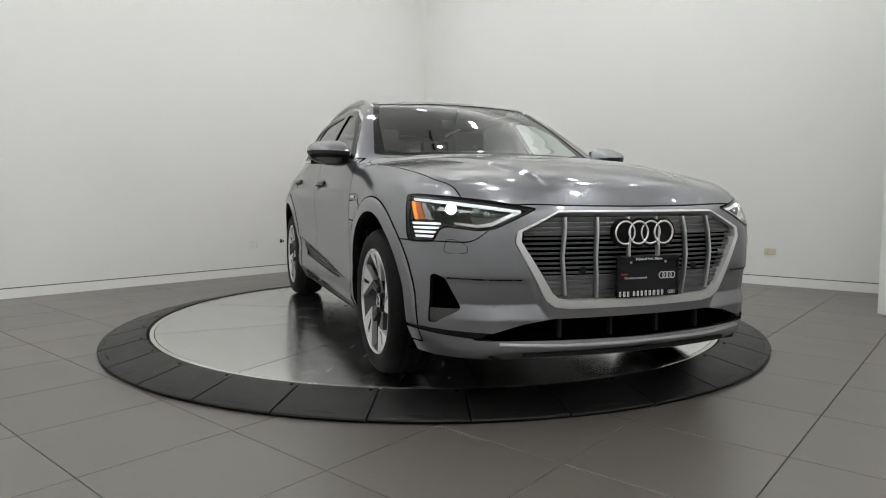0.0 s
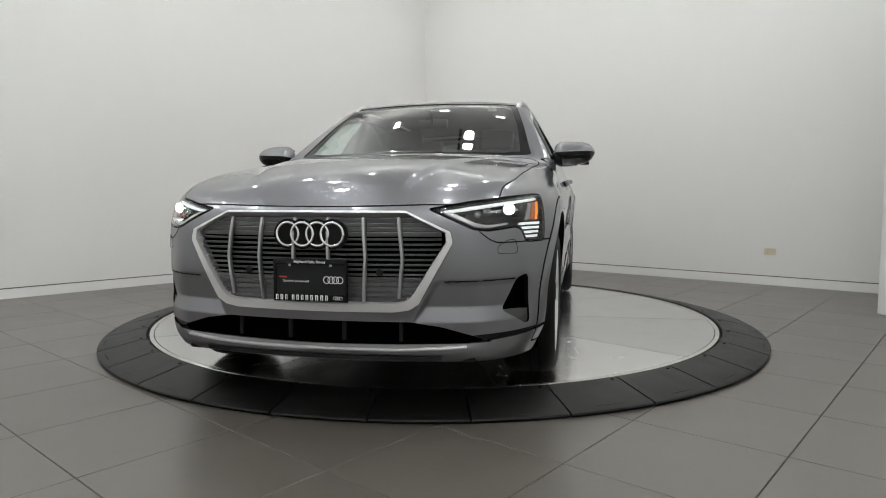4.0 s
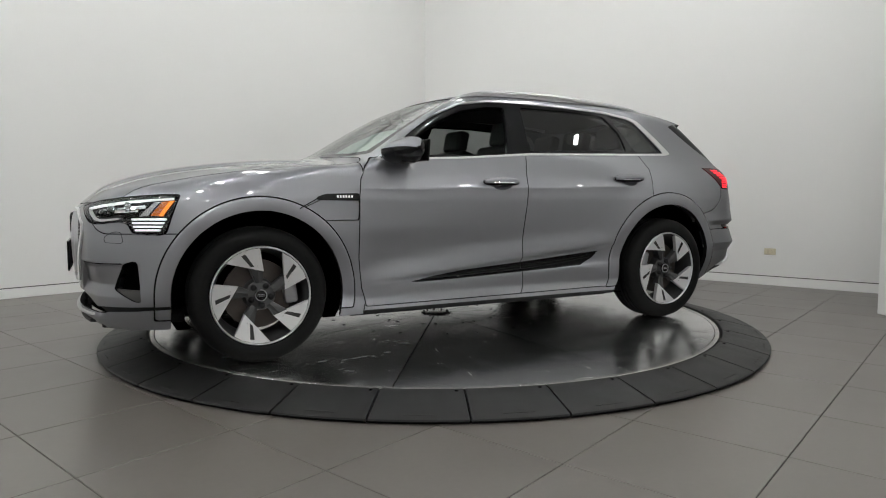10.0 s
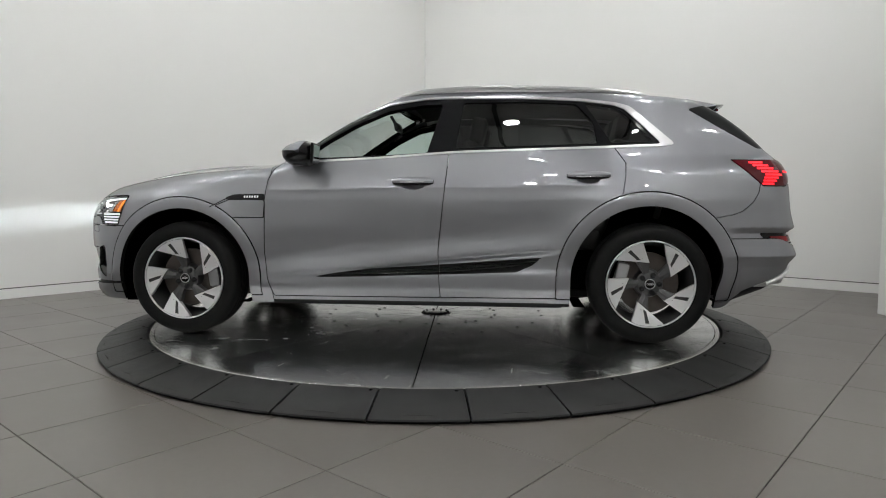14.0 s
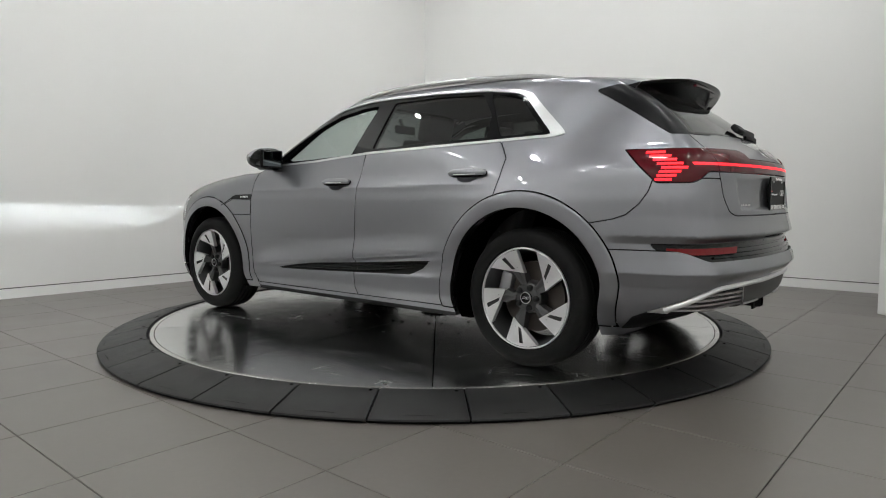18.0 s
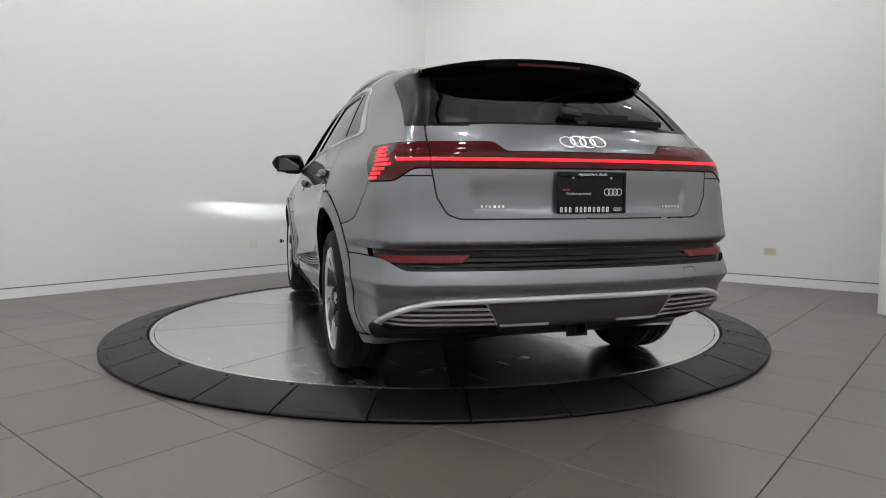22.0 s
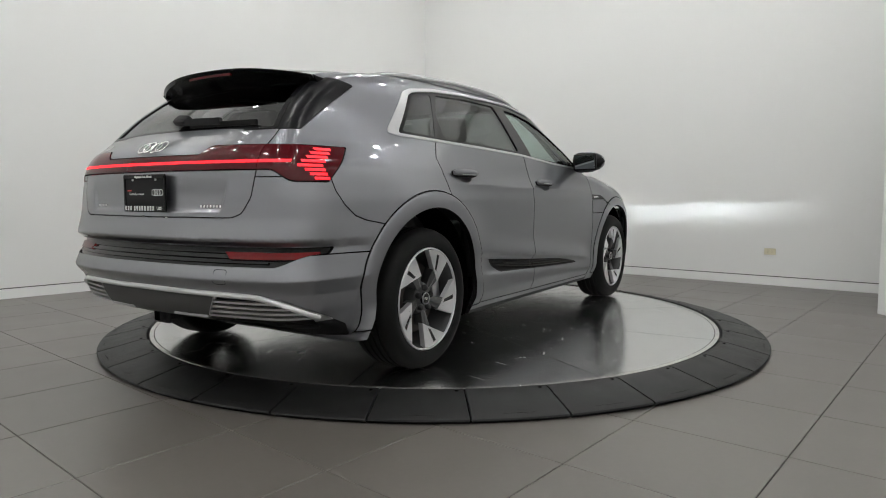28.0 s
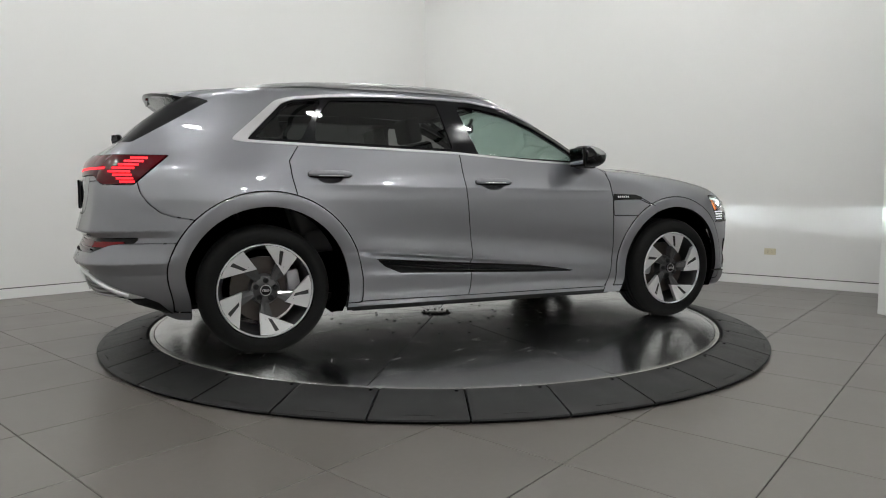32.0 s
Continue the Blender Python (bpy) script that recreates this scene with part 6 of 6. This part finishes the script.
skin_part("headliner", roof_in, LINER, car, "dark roof lining", both=True, lift=-0.035, depth=0)
# dashboard with a binnacle and a screen
path = [(x, y, z) for x, y, z in ((0.62, -0.78, 1.02), (0.66, -0.4, 1.045), (0.67, 0, 1.05), (0.66, 0.4, 1.045), (0.62, 0.78, 1.02))]
part("dashboard", sweep(bmesh.new(), path, [(-0.28, 0.035), (-0.02, 0.0), (0.05, -0.06), (0.03, -0.30), (-0.28, -0.36)], ups=[(0, 0, 1)] * 5), LEATHER, car, "dark soft dashboard", smooth=50)
bm = lathe(bmesh.new(), [(0.165, -0.014), (0.182, -0.008), (0.186, 0.0), (0.182, 0.008), (0.165, 0.014), (0.160, 0.0)], 40, pose(0.36, 0.38, 0.97, 0, -68, 0), closed=True)
box(bm, (0.09, 0.30, 0.03), pose(0.37, 0.38, 0.97, 0, 22, 0), 0.01)
box(bm, (0.16, 0.07, 0.06), pose(0.45, 0.38, 0.94, 0, 20, 0), 0.02)
part("steering_wheel", bm, LEATHER, car, "dark steering wheel", smooth=40)
part("centre_screen", box(bmesh.new(), (0.02, 0.25, 0.14), pose(0.52, 0.0, 0.95, 0, -20, 0), 0.005), BLACK, car)
bm = box(bmesh.new(), (0.03, 0.22, 0.065), pose(0.22, 0.0, 1.405, 0, 8, 0), 0.015)
tube(bm, 0.012, 0.10, pose(0.25, 0, 1.45, 0, 30, 0), 10)
part("interior_mirror", bm, MATT, car, "black interior mirror", smooth=40)


def cushion(bm, size, m, bevel=0.045):
    r = bmesh.ops.create_cube(bm, size=1.0, matrix=m @ Matrix.Diagonal((*size, 1)))
    bmesh.ops.bevel(bm, geom=list({e for v in r["verts"] for e in v.link_edges}), offset=bevel, segments=4, affect="EDGES", profile=0.6)


def seat(x, y, wide):
    bm = bmesh.new()
    cushion(bm, (0.52, wide, 0.16), pose(x, y, 0.64, 0, -6, 0))
    cushion(bm, (0.14, wide, 0.62), pose(x - 0.30, y, 0.95, 0, -18, 0))
    ob = part("seat", bm, LEATHER, car, "dark leather seat", smooth=40)
    for yy in ((y,) if wide < 0.8 else (y - 0.42, y, y + 0.42)):
        bm = bmesh.new()
        cushion(bm, (0.10, 0.27, 0.17), pose(x - 0.405, yy, 1.335, 0, -12, 0), 0.035)
        part("headrest", bm, LEATHER, ob, smooth=40)
        bm = bmesh.new()
        for dy in (-0.05, 0.05):
            tube(bm, 0.006, 0.14, pose(x - 0.385, yy + dy, 1.235, 0, -12, 0), 8)
        part("headrest_post", bm, CHROME, ob)


seat(0.0, 0.37, 0.52)
seat(0.0, -0.37, 0.52)
seat(-0.95, 0.0, 1.34)
bm = box(bmesh.new(), (0.02, 1.20, 0.42), pose(-1.62, 0, 0.95, 0, -15, 0), 0.01)
part("parcel_shelf", bm, CARPET, car)
part("sticker", box(bmesh.new(), (0.001, 0.06, 0.03), Matrix.Translation(on_skin("top", 0.25, 0.43, -0.012)[0]) @ pose(0, 0, 0, 0, 60, 0)), WHITE_INK, car, "small white windscreen sticker")


# ---- small things on the walls ----
def on_wall(turn, out, x, y, z):
    """A frame on a wall: local x along it, y up, z into the room."""
    n = -out
    right = Vector((0, 0, 1)).cross(n)
    m = Matrix((right, Vector((0, 0, 1)), n)).transposed().to_4x4()
    m.translation = Vector((x, y, z))
    return m


m = on_wall(LEFT_TURN, LEFT_OUT, -2.232, 3.022, 0.376)
socket = thing("wall_outlet", "white square double power outlet on the wall", "outlet", m=m)
part("cover_plate", box(bmesh.new(), (0.114, 0.118, 0.007), Matrix.Translation((0, 0, 0.0035)), 0.002), OUTLET, socket)
for ox in (-0.026, 0.026):
    for oy in (-0.020, 0.020):
        part("receptacle", box(bmesh.new(), (0.030, 0.026, 0.003), Matrix.Translation((ox, oy, 0.008)), 0.001), OUTLET, socket)
        for k in (-0.006, 0.006):
            part("slot", box(bmesh.new(), (0.0025, 0.009, 0.0006), Matrix.Translation((ox + k, oy, 0.0098))), DARK, socket)
m = on_wall(RIGHT_TURN, RIGHT_OUT, 3.631, 2.019, 0.366)
socket = thing("wall_outlet", "ivory horizontal power outlet on the wall", "outlet", m=m)
part("cover_plate", box(bmesh.new(), (0.115, 0.068, 0.007), Matrix.Translation((0, 0, 0.0035)), 0.002), IVORY, socket)
for ox in (-0.020, 0.020):
    part("receptacle", box(bmesh.new(), (0.030, 0.034, 0.003), Matrix.Translation((ox, 0, 0.008)), 0.001), IVORY, socket)
    for k in (-0.007, 0.007):
        part("slot", box(bmesh.new(), (0.010, 0.003, 0.0006), Matrix.Translation((ox, k, 0.0098))), DARK, socket)
m = on_wall(LEFT_TURN, LEFT_OUT, -1.971, 3.296, 0.399)
hook = thing("wall_hook", "small black hook on the wall", "hook", m=m)
part("base_plate", box(bmesh.new(), (0.03, 0.045, 0.008), Matrix.Translation((0, 0, 0.004)), 0.002), MATT, hook)
part("prong", sweep(bmesh.new(), [(0, 0.005, 0.006), (0, 0.0, 0.035), (0, -0.006, 0.055), (0, 0.012, 0.065)], ring_section(0.006, 8), ups=[(1, 0, 0)] * 4), MATT, hook, smooth=50)


# ---- floor tiles ----
def lay_tiles():
    """Square tiles laid on the skew; along and across are the steps from tile to tile."""
    along, across, joint = Vector((0.3884, 0.4495, 0)), Vector((-0.4521, 0.3988, 0)), 0.0040
    origin = Vector((0.4556, -2.7169, 0))
    inside = lambda p: all((b - a).cross(p - a).z > -0.42 * (b - a).length for a, b in EDGES)

    def tile(bm, p):
        f = [1 - joint / w.length for w in (along, across)]
        low, high, top = [], [], []
        for u, v in ((-1, -1), (1, -1), (1, 1), (-1, 1)):
            q = along * (u * f[0] / 2) + across * (v * f[1] / 2)
            low.append(bm.verts.new(p + q + Vector((0, 0, -0.01))))
            high.append(bm.verts.new(p + q + Vector((0, 0, -0.0014))))
            top.append(bm.verts.new(p + q * (1 - 0.004) + Vector((0, 0, 0))))
        bm.faces.new(top)
        for i in range(4):
            k = (i + 1) % 4
            bm.faces.new((low[i], low[k], high[k], high[i])), bm.faces.new((high[i], high[k], top[k], top[i]))

    bm = bmesh.new()
    tile(bm, Vector())
    me = bpy.data.meshes.new("floor_tile")
    bm.to_mesh(me)
    bm.free()
    me.materials.append(TILE)
    spots = []
    for i in range(-20, 21):
        for j in range(-20, 21):
            p = origin + along * (i + 0.5) + across * (j + 0.5)
            d = Vector((p.x, p.y + 1.0, 0)).length
            if d < 12.0 and inside(p):
                spots.append((d, p))
    spots.sort(key=lambda q: q[0])
    for d, p in spots[:300]:
        ob = new("floor_tile", me)
        ob.parent = FLOOR
        ob.matrix_basis = Matrix.Translation(p)
    bm = bmesh.new()
    for d, p in spots[300:]:
        tile(bm, p)
    tagged(part("tile_field", bm, TILE, FLOOR), kind="stuff")


lay_tiles()


# ---- what moves ----
def motions():
    rows_t, rows_c = [], []
    for k in range(9):
        t = 4.0 * k
        turn = Matrix.Rotation(radians(START + SPIN * t), 4, "Z")
        base = Matrix.Translation((0, 0, DISC_Z)) @ turn
        rows_t.append((t, base))
        rows_c.append((t, base @ Matrix.Translation((*CAR_OFF, 0.002))))
    walk(table, rows_t)
    walk(car, rows_c)


motions()
